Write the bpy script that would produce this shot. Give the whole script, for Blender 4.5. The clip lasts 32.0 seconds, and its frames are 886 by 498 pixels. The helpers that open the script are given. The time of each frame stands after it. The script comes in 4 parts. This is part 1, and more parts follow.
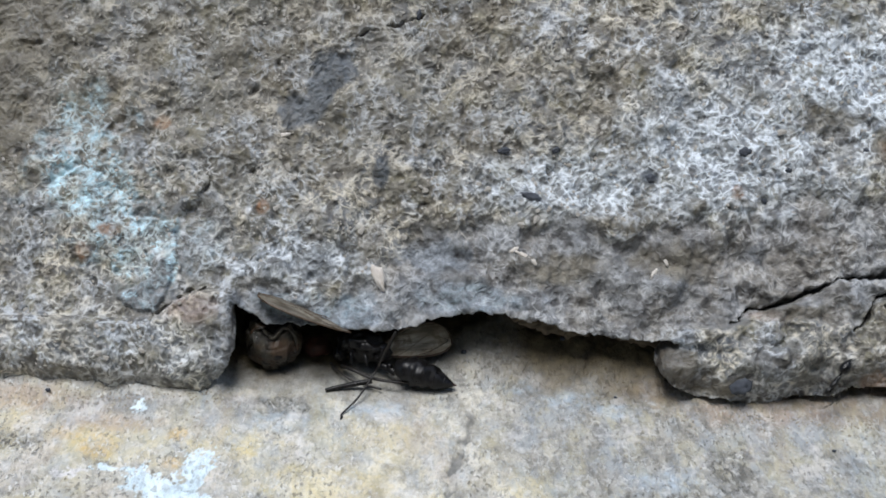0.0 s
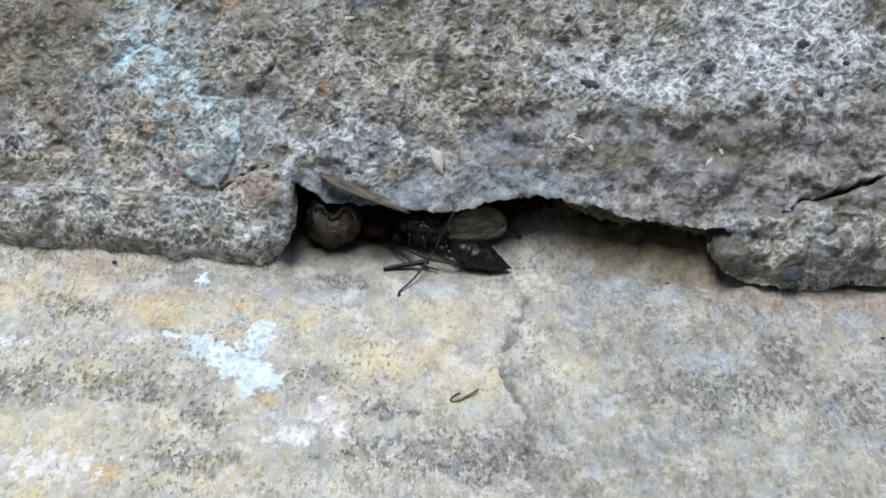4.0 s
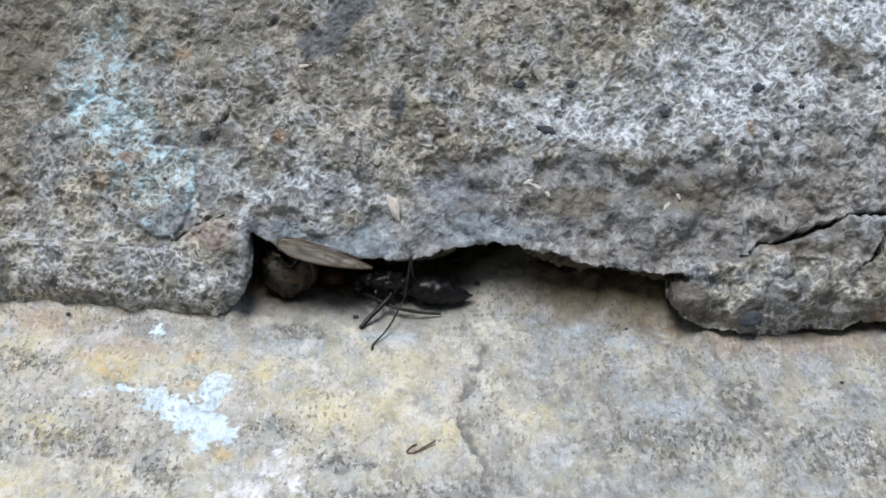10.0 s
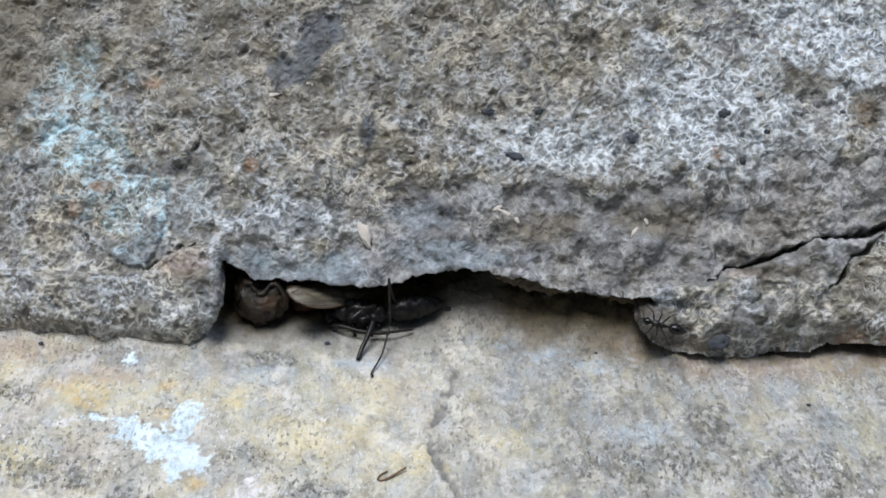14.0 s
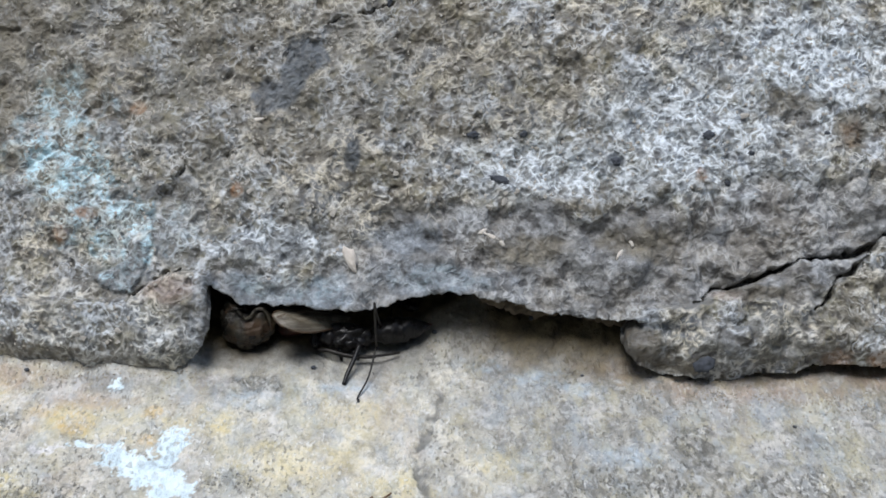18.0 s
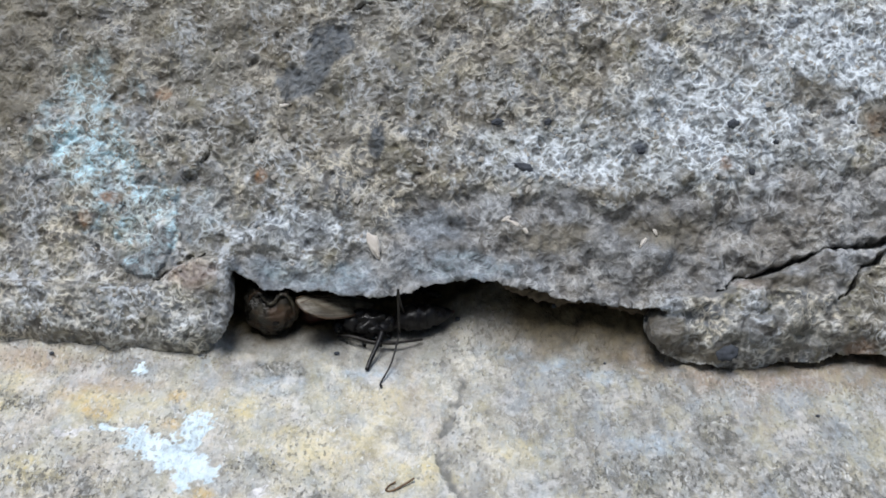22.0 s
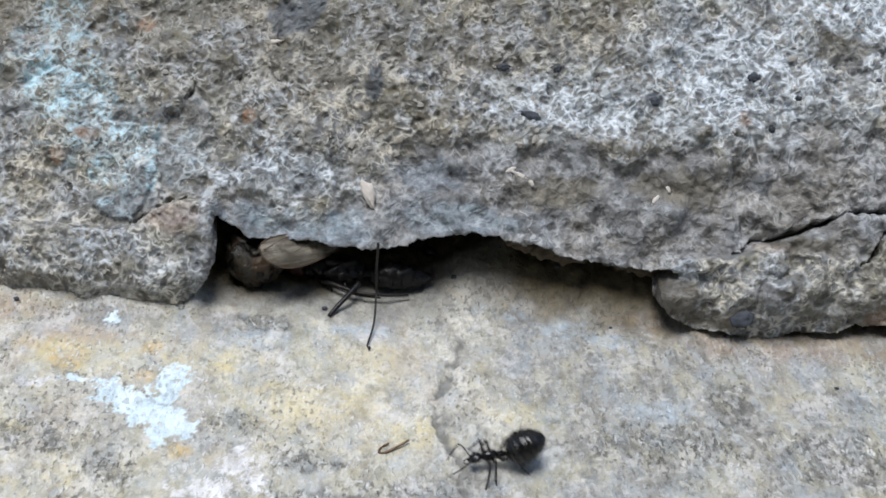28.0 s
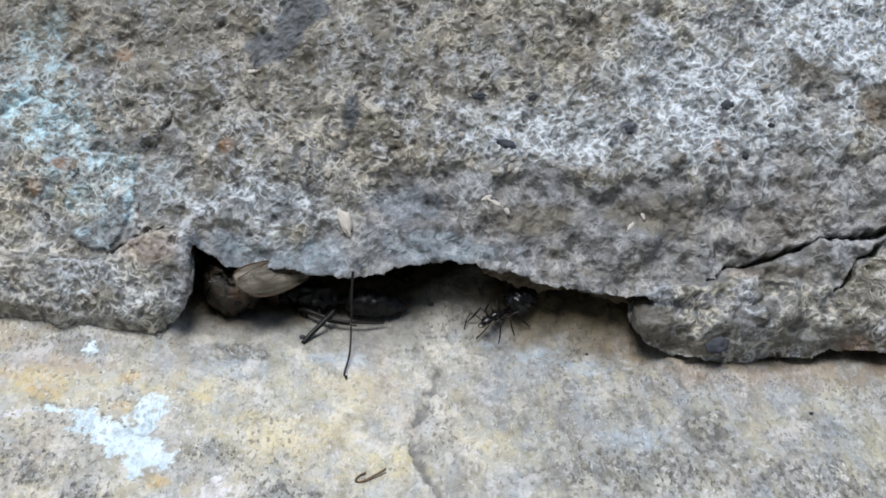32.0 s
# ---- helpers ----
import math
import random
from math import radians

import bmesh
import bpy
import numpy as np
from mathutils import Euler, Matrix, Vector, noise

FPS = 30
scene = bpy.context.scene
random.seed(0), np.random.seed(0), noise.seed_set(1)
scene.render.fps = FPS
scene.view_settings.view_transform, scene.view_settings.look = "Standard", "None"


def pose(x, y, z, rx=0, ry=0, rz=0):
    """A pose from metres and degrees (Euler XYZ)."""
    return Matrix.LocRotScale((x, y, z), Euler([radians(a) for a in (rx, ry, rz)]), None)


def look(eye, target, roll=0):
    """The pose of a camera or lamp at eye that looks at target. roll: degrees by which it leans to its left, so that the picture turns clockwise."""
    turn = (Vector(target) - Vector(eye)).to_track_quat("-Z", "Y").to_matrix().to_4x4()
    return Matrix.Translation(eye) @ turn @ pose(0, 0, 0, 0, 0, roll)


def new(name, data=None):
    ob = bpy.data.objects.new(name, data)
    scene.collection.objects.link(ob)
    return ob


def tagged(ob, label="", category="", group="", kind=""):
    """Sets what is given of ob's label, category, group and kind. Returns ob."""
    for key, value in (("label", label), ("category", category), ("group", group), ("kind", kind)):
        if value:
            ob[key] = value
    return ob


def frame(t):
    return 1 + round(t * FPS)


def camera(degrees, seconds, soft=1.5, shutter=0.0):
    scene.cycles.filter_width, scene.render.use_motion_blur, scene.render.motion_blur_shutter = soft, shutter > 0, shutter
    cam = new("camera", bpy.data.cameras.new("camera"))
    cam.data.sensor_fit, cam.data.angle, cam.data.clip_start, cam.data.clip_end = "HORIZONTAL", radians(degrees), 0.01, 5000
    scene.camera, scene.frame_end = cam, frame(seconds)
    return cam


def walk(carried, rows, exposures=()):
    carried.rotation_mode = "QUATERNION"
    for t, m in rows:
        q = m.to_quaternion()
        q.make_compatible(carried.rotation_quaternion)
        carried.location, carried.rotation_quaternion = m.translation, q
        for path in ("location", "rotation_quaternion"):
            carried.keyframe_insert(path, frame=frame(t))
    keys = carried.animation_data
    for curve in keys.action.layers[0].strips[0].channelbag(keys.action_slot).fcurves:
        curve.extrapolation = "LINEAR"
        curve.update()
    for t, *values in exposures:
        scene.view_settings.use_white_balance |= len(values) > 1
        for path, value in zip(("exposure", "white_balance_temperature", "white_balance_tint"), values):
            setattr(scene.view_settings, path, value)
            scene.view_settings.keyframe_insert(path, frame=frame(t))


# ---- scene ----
# ---- camera ----
cam = camera(34, 32.0, soft=1.7, shutter=0.5)
PATH = [
    (0.0, -0.00062, -0.14582, 0.11367, 0.181, -34.432, 2.145), (0.5, -0.00041, -0.14630, 0.11466, -0.121, -34.909, 2.092),
    (1.0, -0.00035, -0.14686, 0.11541, 0.126, -35.054, 2.064), (1.5, 0.00012, -0.14700, 0.11650, 0.040, -34.670, 1.917),
    (2.0, 0.00022, -0.14738, 0.11652, 0.007, -34.514, 1.894), (2.5, 0.00024, -0.14764, 0.11485, 0.289, -34.149, 1.703),
    (3.0, -0.00012, -0.14868, 0.11167, -0.135, -34.380, 2.138), (3.5, -0.00185, -0.15164, 0.10977, 0.402, -35.488, 2.647),
    (4.0, -0.00285, -0.15340, 0.10891, 1.818, -36.474, 2.467), (4.5, -0.00274, -0.15402, 0.10957, 1.974, -36.499, 2.213),
    (6.5, -0.00072, -0.15324, 0.11240, 2.268, -35.868, 1.633), (7.0, -0.00046, -0.15307, 0.11267, 2.092, -35.600, 1.593),
    (7.5, -0.00043, -0.15286, 0.11270, 1.914, -35.382, 1.680), (8.0, -0.00054, -0.15313, 0.11295, 1.960, -35.438, 1.747),
    (8.5, -0.00031, -0.15308, 0.11325, 1.907, -35.271, 1.672), (9.0, 0.00005, -0.15237, 0.11298, 1.742, -35.153, 1.684),
    (9.5, 0.00007, -0.15140, 0.11168, 1.365, -35.153, 2.001), (10.0, -0.00020, -0.15088, 0.11056, 0.906, -35.415, 2.377),
    (10.5, -0.00039, -0.15117, 0.11071, 0.726, -35.577, 2.532), (11.0, -0.00007, -0.15122, 0.11109, 0.571, -35.485, 2.520),
    (11.5, 0.00036, -0.15111, 0.11154, 0.370, -35.379, 2.467), (12.0, 0.00082, -0.15091, 0.11194, 0.364, -35.431, 2.395),
    (12.5, 0.00072, -0.15094, 0.11211, 0.282, -35.413, 2.491), (13.0, 0.00059, -0.15129, 0.11246, 0.234, -35.395, 2.613),
    (13.5, 0.00090, -0.15108, 0.11295, 0.074, -35.144, 2.484), (14.0, 0.00125, -0.15068, 0.11332, 0.094, -35.085, 2.401),
    (14.5, 0.00138, -0.15051, 0.11337, 0.065, -34.951, 2.360), (15.0, 0.00107, -0.15066, 0.11335, 0.157, -35.111, 2.473),
    (15.5, 0.00135, -0.15042, 0.11379, -0.006, -34.964, 2.422), (17.5, 0.00232, -0.15001, 0.11483, 0.114, -34.914, 2.215),
    (18.0, 0.00286, -0.14963, 0.11497, 0.065, -34.757, 2.043), (18.5, 0.00311, -0.14919, 0.11498, 0.040, -34.695, 1.997),
    (19.0, 0.00322, -0.14875, 0.11484, -0.109, -34.602, 2.003), (19.5, 0.00292, -0.14913, 0.11423, -0.388, -34.356, 2.253),
    (20.0, 0.00179, -0.15073, 0.11374, 0.334, -34.632, 2.318), (20.5, 0.00167, -0.15071, 0.11369, 0.522, -34.727, 2.170),
    (21.0, 0.00194, -0.15041, 0.11368, 0.703, -34.832, 2.033), (21.5, 0.00211, -0.15061, 0.11404, 0.771, -34.862, 1.939),
    (22.0, 0.00224, -0.15034, 0.11432, 0.931, -35.008, 1.918), (22.5, 0.00256, -0.14918, 0.11382, 0.442, -34.925, 2.222),
    (23.0, 0.00325, -0.14751, 0.11209, -0.386, -34.041, 2.455), (23.5, 0.00219, -0.14671, 0.10902, -1.773, -33.771, 3.637),
    (24.0, 0.00001, -0.14641, 0.10519, -2.419, -33.715, 4.701), (24.5, -0.00113, -0.14477, 0.10319, -1.376, -35.103, 4.445),
    (25.0, -0.00202, -0.14515, 0.10350, -1.121, -35.279, 4.639), (25.5, -0.00258, -0.14571, 0.10358, -1.013, -35.148, 4.697),
    (26.0, -0.00281, -0.14554, 0.10346, -1.084, -34.876, 4.745), (26.5, -0.00297, -0.14517, 0.10302, -1.025, -34.744, 4.754),
    (28.5, -0.00290, -0.14447, 0.10186, -1.554, -34.453, 5.105), (29.0, -0.00255, -0.14422, 0.10236, -1.760, -34.308, 5.026),
    (29.5, -0.00184, -0.14399, 0.10301, -1.759, -34.337, 4.884), (30.0, -0.00193, -0.14409, 0.10302, -1.915, -34.141, 4.906),
    (30.5, -0.00241, -0.14431, 0.10298, -1.950, -34.191, 5.097), (31.0, -0.00211, -0.14431, 0.10342, -1.959, -34.053, 5.006),
    (31.5, -0.00184, -0.14425, 0.10387, -1.934, -33.948, 4.874), (32.0, -0.00207, -0.14453, 0.10382, -2.011, -33.955, 5.049),
]


def eye(x, y, z, yaw, pitch, roll):
    """A camera pose from its place, its turn to the left, its tilt up and its lean."""
    return pose(x, y, z, 90 + pitch, 0, yaw) @ pose(0, 0, 0, 0, 0, roll)


walk(cam, [(row[0], eye(*row[1:])) for row in PATH], [(0.0, 0.26), (32.0, 0.26)])

# ---- light: a bright, thinly clouded sky ----
world = bpy.data.worlds.new("sky")
scene.world = world
world.use_nodes = True
wn = world.node_tree.nodes
sky = wn.new("ShaderNodeTexSky")
sky.sky_type, sky.sun_disc = "NISHITA", False
sky.sun_elevation, sky.sun_rotation = radians(77), radians(225)
sky.air_density, sky.dust_density = 1.0, 1.0
world.node_tree.links.new(sky.outputs[0], wn["Background"].inputs[0])
wn["Background"].inputs[1].default_value = 0.12

sun = new("sun", bpy.data.lights.new("sun", "SUN"))
sun.data.energy, sun.data.angle, sun.data.color = 2.4, radians(30), (0.98, 0.99, 1.0)
sun.matrix_world = look((-0.16, -0.1, 1.0), (0, 0, 0))

# ---- numbers of the place, in millimetres ----
MM = 0.001
FOOT, SLOPE_C, SLOPE_S = -13.9, 0.742, 0.670  # the face starts at y = FOOT and leans back
LEAN = math.degrees(math.atan2(SLOPE_C, SLOPE_S))
GRID = 0.17


def on_face(x, s, h=0.0):
    """The place of x along, s up the leaning face and h out of it."""
    return Vector((x, FOOT + s * SLOPE_S - h * SLOPE_C, s * SLOPE_C + h * SLOPE_S)) * MM


def face_pose(x, s, h=0.0, turn=0.0, roll=0.0):
    """A pose on the face: its x along the face at turn degrees, its z out of the face."""
    return Matrix.Translation(on_face(x, s, h)) @ pose(0, 0, 0, LEAN) @ pose(0, 0, 0, 0, 0, turn) @ pose(0, 0, 0, roll)


# ---- smooth noise on arrays ----
rng = np.random.default_rng(5)
PERM = rng.permutation(512).astype(np.int64)
GRAD = np.stack([np.cos(rng.uniform(0, 6.2832, 512)), np.sin(rng.uniform(0, 6.2832, 512))], -1)
GRAD = GRAD / np.linalg.norm(GRAD, axis=1, keepdims=True)


def perlin(x, y, seed=0):
    xi, yi = np.floor(x).astype(np.int64), np.floor(y).astype(np.int64)
    fx, fy = x - xi, y - yi

    def corner(dx, dy):
        g = GRAD[PERM[(PERM[(xi + dx + seed * 37) & 511] + yi + dy) & 511]]
        return g[..., 0] * (fx - dx) + g[..., 1] * (fy - dy)

    u, v = fx**3 * (fx * (6 * fx - 15) + 10), fy**3 * (fy * (6 * fy - 15) + 10)
    a = corner(0, 0) * (1 - u) + corner(1, 0) * u
    b = corner(0, 1) * (1 - u) + corner(1, 1) * u
    return 1.5 * (a * (1 - v) + b * v)


def fbm(x, y, size, octaves=3, seed=0, gain=0.5):
    total, amp = 0.0, 1.0
    for n in range(octaves):
        total = total + amp * perlin(x / size * 2**n + 11.3 * n, y / size * 2**n - 7.7 * n, seed + n)
        amp *= gain
    return total


def ridges(x, y, size, seed=0):
    wx, wy = perlin(x / size / 2, y / size / 2, seed + 5), perlin(x / size / 2, y / size / 2, seed + 9)
    return 1 - 2.2 * np.abs(perlin(x / size + 0.8 * wx, y / size + 0.8 * wy, seed))


def smooth(a, b, v):
    t = np.clip((v - a) / (b - a), 0, 1)
    return t * t * (3 - 2 * t)


def blobs(x, y, spots):
    """1 at the middle of the nearest of the ellipses (x, y, rx, ry), 0 at its rim, less outside."""
    best = np.full(x.shape, -9.0)
    for cx, cy, rx, ry in spots:
        best = np.maximum(best, 1 - np.hypot((x - cx) / rx, (y - cy) / ry))
    return best


def near_line(x, y, line):
    """The distance to a broken line and how far along it, 0 to 1, the nearest place lies."""
    best, along = np.full(x.shape, 1e9), np.zeros(x.shape)
    for n in range(len(line) - 1):
        (ax, ay), (bx, by) = line[n], line[n + 1]
        dx, dy = bx - ax, by - ay
        t = np.clip(((x - ax) * dx + (y - ay) * dy) / (dx * dx + dy * dy), 0, 1)
        d = np.hypot(x - ax - t * dx, y - ay - t * dy)
        along = np.where(d < best, (n + t) / (len(line) - 1), along)
        best = np.minimum(best, d)
    return best, along


def inside(x, y, ring):
    """How far inside a ring of corners, negative outside."""
    d, _ = near_line(x, y, list(ring) + [ring[0]])
    odd = np.zeros(x.shape, bool)
    for (ax, ay), (bx, by) in zip(ring, list(ring[1:]) + [ring[0]]):
        if ay != by:
            odd ^= ((ay > y) != (by > y)) & (x < (bx - ax) * (y - ay) / (by - ay) + ax)
    return np.where(odd, d, -d)


def spread(lo, hi, step, out_lo, out_hi):
    """Even steps from lo to hi, then ever longer ones to the outer ends."""
    mid = np.arange(lo, hi + step / 2, step)

    def tail(length):
        rows, d = [], step
        while sum(rows) < length:
            d *= 1.35
            rows.append(d)
        return np.cumsum(rows)

    return np.concatenate([(mid[0] - tail(mid[0] - out_lo))[::-1], mid, mid[-1] + tail(out_hi - mid[-1])])


def sheet(name, points, fields, material):
    """A grid of places (rows, columns, 3), in millimetres, as one mesh with a number a corner for each field."""
    rows, cols = points.shape[:2]
    a = (np.arange(rows - 1)[:, None] * cols + np.arange(cols - 1)).ravel()
    quads = np.stack([a, a + 1, a + cols + 1, a + cols], 1).astype(np.int32)
    me = bpy.data.meshes.new(name)
    me.vertices.add(rows * cols)
    me.vertices.foreach_set("co", (points * MM).astype(np.float32).ravel())
    me.loops.add(quads.size)
    me.loops.foreach_set("vertex_index", quads.ravel())
    me.polygons.add(len(quads))
    me.polygons.foreach_set("loop_start", np.arange(0, quads.size, 4, dtype=np.int32))
    me.update(calc_edges=True)
    me.polygons.foreach_set("use_smooth", np.ones(len(quads), bool))
    for key, values in fields.items():
        me.attributes.new(key, "FLOAT", "POINT").data.foreach_set("value", np.asarray(values, np.float32).ravel())
    me.materials.append(material)
    return new(name, me)


# ---- materials ----
def material(name):
    mat = bpy.data.materials.new(name)
    mat.use_nodes = True
    return mat, mat.node_tree.nodes, mat.node_tree.links


class Nodes:
    """Short calls for node trees."""

    def __init__(self, name):
        self.mat, self.nodes, self.links = material(name)
        self.out = self.nodes["Principled BSDF"]
        self.place = self.nodes.new("ShaderNodeTexCoord").outputs["Object"]

    def put(self, socket, value):
        if hasattr(value, "is_output"):
            self.links.new(value, socket)
        elif value is not None:
            socket.default_value = value

    def noise(self, scale, detail=4.0, rough=0.6, distortion=0.0, at=None):
        n = self.nodes.new("ShaderNodeTexNoise")
        self.put(n.inputs["Vector"], at or self.place)
        n.inputs["Scale"].default_value, n.inputs["Detail"].default_value = scale, detail
        n.inputs["Roughness"].default_value, n.inputs["Distortion"].default_value = rough, distortion
        return n.outputs["Fac"]

    def threads(self, scale, width=0.03, detail=2.0, distortion=0.8, at=None):
        """Thin winding lines, 1 along their middle."""
        off = self.math("ABSOLUTE", self.math("SUBTRACT", self.noise(scale, detail, 0.55, distortion, at), 0.5))
        return self.ramp(off, (0.15 * width, 1.0), (width, 0.0))

    def cells(self, scale, what="Distance", feature="F1"):
        n = self.nodes.new("ShaderNodeTexVoronoi")
        n.feature = feature
        self.put(n.inputs["Vector"], self.place)
        n.inputs["Scale"].default_value = scale
        return n.outputs[what]

    def sheared(self, x, y, z):
        n = self.nodes.new("ShaderNodeMapping")
        self.put(n.inputs["Vector"], self.place)
        n.inputs["Scale"].default_value = (x, y, z)
        return n.outputs[0]

    def ramp(self, fac, *stops):
        n = self.nodes.new("ShaderNodeValToRGB")
        self.put(n.inputs[0], fac)
        for i, (at, colour) in enumerate(stops):
            e = n.color_ramp.elements[i] if i < 2 else n.color_ramp.elements.new(at)
            e.position, e.color = at, (*colour, 1) if isinstance(colour, tuple) else (colour, colour, colour, 1)
        return n.outputs[0]

    def field(self, name):
        n = self.nodes.new("ShaderNodeAttribute")
        n.attribute_name = name
        return n.outputs["Fac"]

    def math(self, kind, a, b=None, clamp=False):
        n = self.nodes.new("ShaderNodeMath")
        n.operation, n.use_clamp = kind, clamp
        self.put(n.inputs[0], a)
        self.put(n.inputs[1], b)
        return n.outputs[0]

    def mix(self, fac, a, b, kind="MIX"):
        n = self.nodes.new("ShaderNodeMix")
        n.data_type, n.blend_type = "RGBA", kind
        n.clamp_factor = True
        self.put(n.inputs[0], fac)
        for socket, v in ((n.inputs[6], a), (n.inputs[7], b)):
            self.put(socket, (*v, 1) if isinstance(v, tuple) else v)
        return n.outputs[2]

    def bump(self, height, distance, strength=1.0, after=None):
        n = self.nodes.new("ShaderNodeBump")
        n.inputs["Strength"].default_value, n.inputs["Distance"].default_value = strength, distance
        self.put(n.inputs["Height"], height)
        if after:
            self.links.new(after, n.inputs["Normal"])
        return n.outputs[0]

    def done(self, colour, rough=0.9, normal=None, specular=0.3, **more):
        self.put(self.out.inputs["Base Color"], (*colour, 1) if isinstance(colour, tuple) else colour)
        self.put(self.out.inputs["Roughness"], rough)
        self.put(self.out.inputs["Specular IOR Level"], specular)
        if normal:
            self.links.new(normal, self.out.inputs["Normal"])
        for key, value in more.items():
            self.put(self.out.inputs[key.replace("_", " ")], value)
        return self.mat


def wall_material():
    n = Nodes("weathered_concrete")
    grit = n.noise(620, 5, 0.7, 0.2)
    base = n.ramp(grit, (0.36, (0.085, 0.074, 0.056)), (0.46, (0.155, 0.138, 0.107)), (0.56, (0.225, 0.205, 0.162)), (0.66, (0.36, 0.335, 0.285)))
    tone = n.noise(70, 4)
    base = n.mix(n.math("MULTIPLY", n.ramp(tone, (0.42, 0.0), (0.62, 1.0)), 0.5), base, (0.18, 0.2, 0.22))
    base = n.mix(n.math("MULTIPLY", n.ramp(n.noise(150, 5, 0.65, 0.5), (0.47, 0.0), (0.6, 1.0)), 0.45), base, (0.135, 0.13, 0.098))
    base = n.mix(n.math("MULTIPLY", n.ramp(n.noise(230, 4, 0.65, 0.6), (0.5, 0.0), (0.62, 1.0)), 0.5), base, (0.19, 0.22, 0.26))
    base = n.mix(n.math("MULTIPLY", n.ramp(n.noise(310, 4, 0.65, 0.6), (0.54, 0.0), (0.64, 1.0)), 0.5), base, (0.27, 0.245, 0.15))
    white = n.field("white")
    grains = n.ramp(n.noise(1250, 2, 0.5, 0.2), (0.54, 0.0), (0.62, 1.0))
    web = n.math("MAXIMUM", n.threads(390, 0.052, 1.2, 0.1), n.threads(600, 0.062, 0.5, 0.0))
    web = n.math("MULTIPLY", web, n.ramp(n.noise(700, 2, 0.5), (0.4, 0.05), (0.52, 1.0)))
    crust = n.math("MULTIPLY", n.field("crust"), n.ramp(n.noise(900, 3, 0.6), (0.42, 0.25), (0.56, 1.0)))
    lines = n.math("MAXIMUM", n.math("MAXIMUM", crust, web), n.math("MULTIPLY", grains, 0.75))
    spotty = n.ramp(n.noise(240, 4, 0.65, 0.5), (0.41, 0.1), (0.54, 0.95))
    lime = n.math("MULTIPLY", lines, n.math("MAXIMUM", spotty, n.math("MULTIPLY", white, 0.85)))
    amount = n.math("ADD", n.math("MULTIPLY", white, 0.18), 0.8)
    base = n.mix(n.math("MULTIPLY", lime, amount), base, n.mix(white, n.ramp(n.noise(170, 3), (0.42, (0.8, 0.74, 0.61)), (0.58, (0.74, 0.78, 0.81))), (0.93, 0.98, 1.0)))
    base = n.mix(n.math("MULTIPLY", white, 0.2), base, (0.52, 0.63, 0.76))
    streak = n.noise(520, 6, 0.74, 0.2)
    plain = n.ramp(streak, (0.36, (0.085, 0.088, 0.09)), (0.46, (0.165, 0.169, 0.172)), (0.56, (0.245, 0.25, 0.252)), (0.66, (0.48, 0.49, 0.5)))
    warm = n.ramp(n.noise(110, 5, 0.68, 0.8), (0.46, 0.0), (0.58, 1.0))
    plain = n.mix(n.math("MULTIPLY", warm, 0.7), plain, n.ramp(streak, (0.36, (0.07, 0.058, 0.045)), (0.5, (0.185, 0.16, 0.125)), (0.66, (0.4, 0.37, 0.32))))
    dusk = n.ramp(n.noise(140, 4, 0.65, 0.6, n.sheared(-1.0, 1.0, 1.3)), (0.5, 0.0), (0.62, 1.0))
    plain = n.mix(n.math("MULTIPLY", dusk, 0.45), plain, (0.125, 0.12, 0.118))
    hairs = n.math("MULTIPLY", n.threads(380, 0.035, 2, 0.3), n.ramp(n.noise(160, 4), (0.47, 0.0), (0.58, 1.0)))
    thin = n.math("MAXIMUM", n.math("MULTIPLY", lime, 0.5), n.math("MULTIPLY", hairs, 0.75))
    plain = n.mix(n.math("MULTIPLY", thin, n.ramp(n.noise(95, 4), (0.44, 0.25), (0.58, 1.0))), plain, (0.76, 0.77, 0.77))
    steel = n.ramp(streak, (0.36, (0.08, 0.096, 0.115)), (0.48, (0.165, 0.19, 0.22)), (0.6, (0.29, 0.325, 0.365)), (0.68, (0.55, 0.6, 0.65)))
    plain = n.mix(n.math("MULTIPLY", n.field("steel"), 0.8), plain, steel)
    base = n.mix(n.math("MULTIPLY", n.field("plain"), 0.85), base, plain)
    pits = n.ramp(n.noise(560, 1.5, 0.5, 0.1), (0.33, 1.0), (0.42, 0.0))
    base = n.mix(n.math("MULTIPLY", pits, 0.66), base, (0.04, 0.036, 0.034))
    base = n.mix(n.field("dark"), base, n.ramp(n.noise(800, 4), (0.35, (0.046, 0.054, 0.064)), (0.7, (0.15, 0.172, 0.195))))
    patchy = n.ramp(n.noise(380, 5, 0.74, 0.3), (0.49, 0.0), (0.57, 1.0))
    base = n.mix(n.math("MULTIPLY", n.field("blue"), n.math("ADD", n.math("MULTIPLY", patchy, 0.6), n.math("ADD", n.math("MULTIPLY", lines, 0.45), 0.04))), base, (0.62, 0.87, 0.97))
    base = n.mix(n.math("MULTIPLY", n.field("rust"), n.math("ADD", n.math("MULTIPLY", patchy, 0.45), 0.38)), base, (0.3, 0.15, 0.065))
    base = n.mix(n.math("MULTIPLY", n.field("pink"), 0.4), base, (0.42, 0.31, 0.26))
    base = n.mix(n.field("brown"), base, n.ramp(n.noise(300, 5, 0.7), (0.35, (0.065, 0.055, 0.04)), (0.65, (0.265, 0.238, 0.18))))
    # Soil brown, also painting the shade inside the hollow.
    base = n.mix(n.field("soil_shade"), base, n.ramp(n.noise(500, 5), (0.3, (0.02, 0.015, 0.01)), (0.7, (0.075, 0.055, 0.036))))
    fine = n.bump(n.noise(1500, 2, 0.5), 0.00012, 0.7)
    raised = n.bump(n.math("SUBTRACT", lines, pits), 0.00028, 0.42, fine)
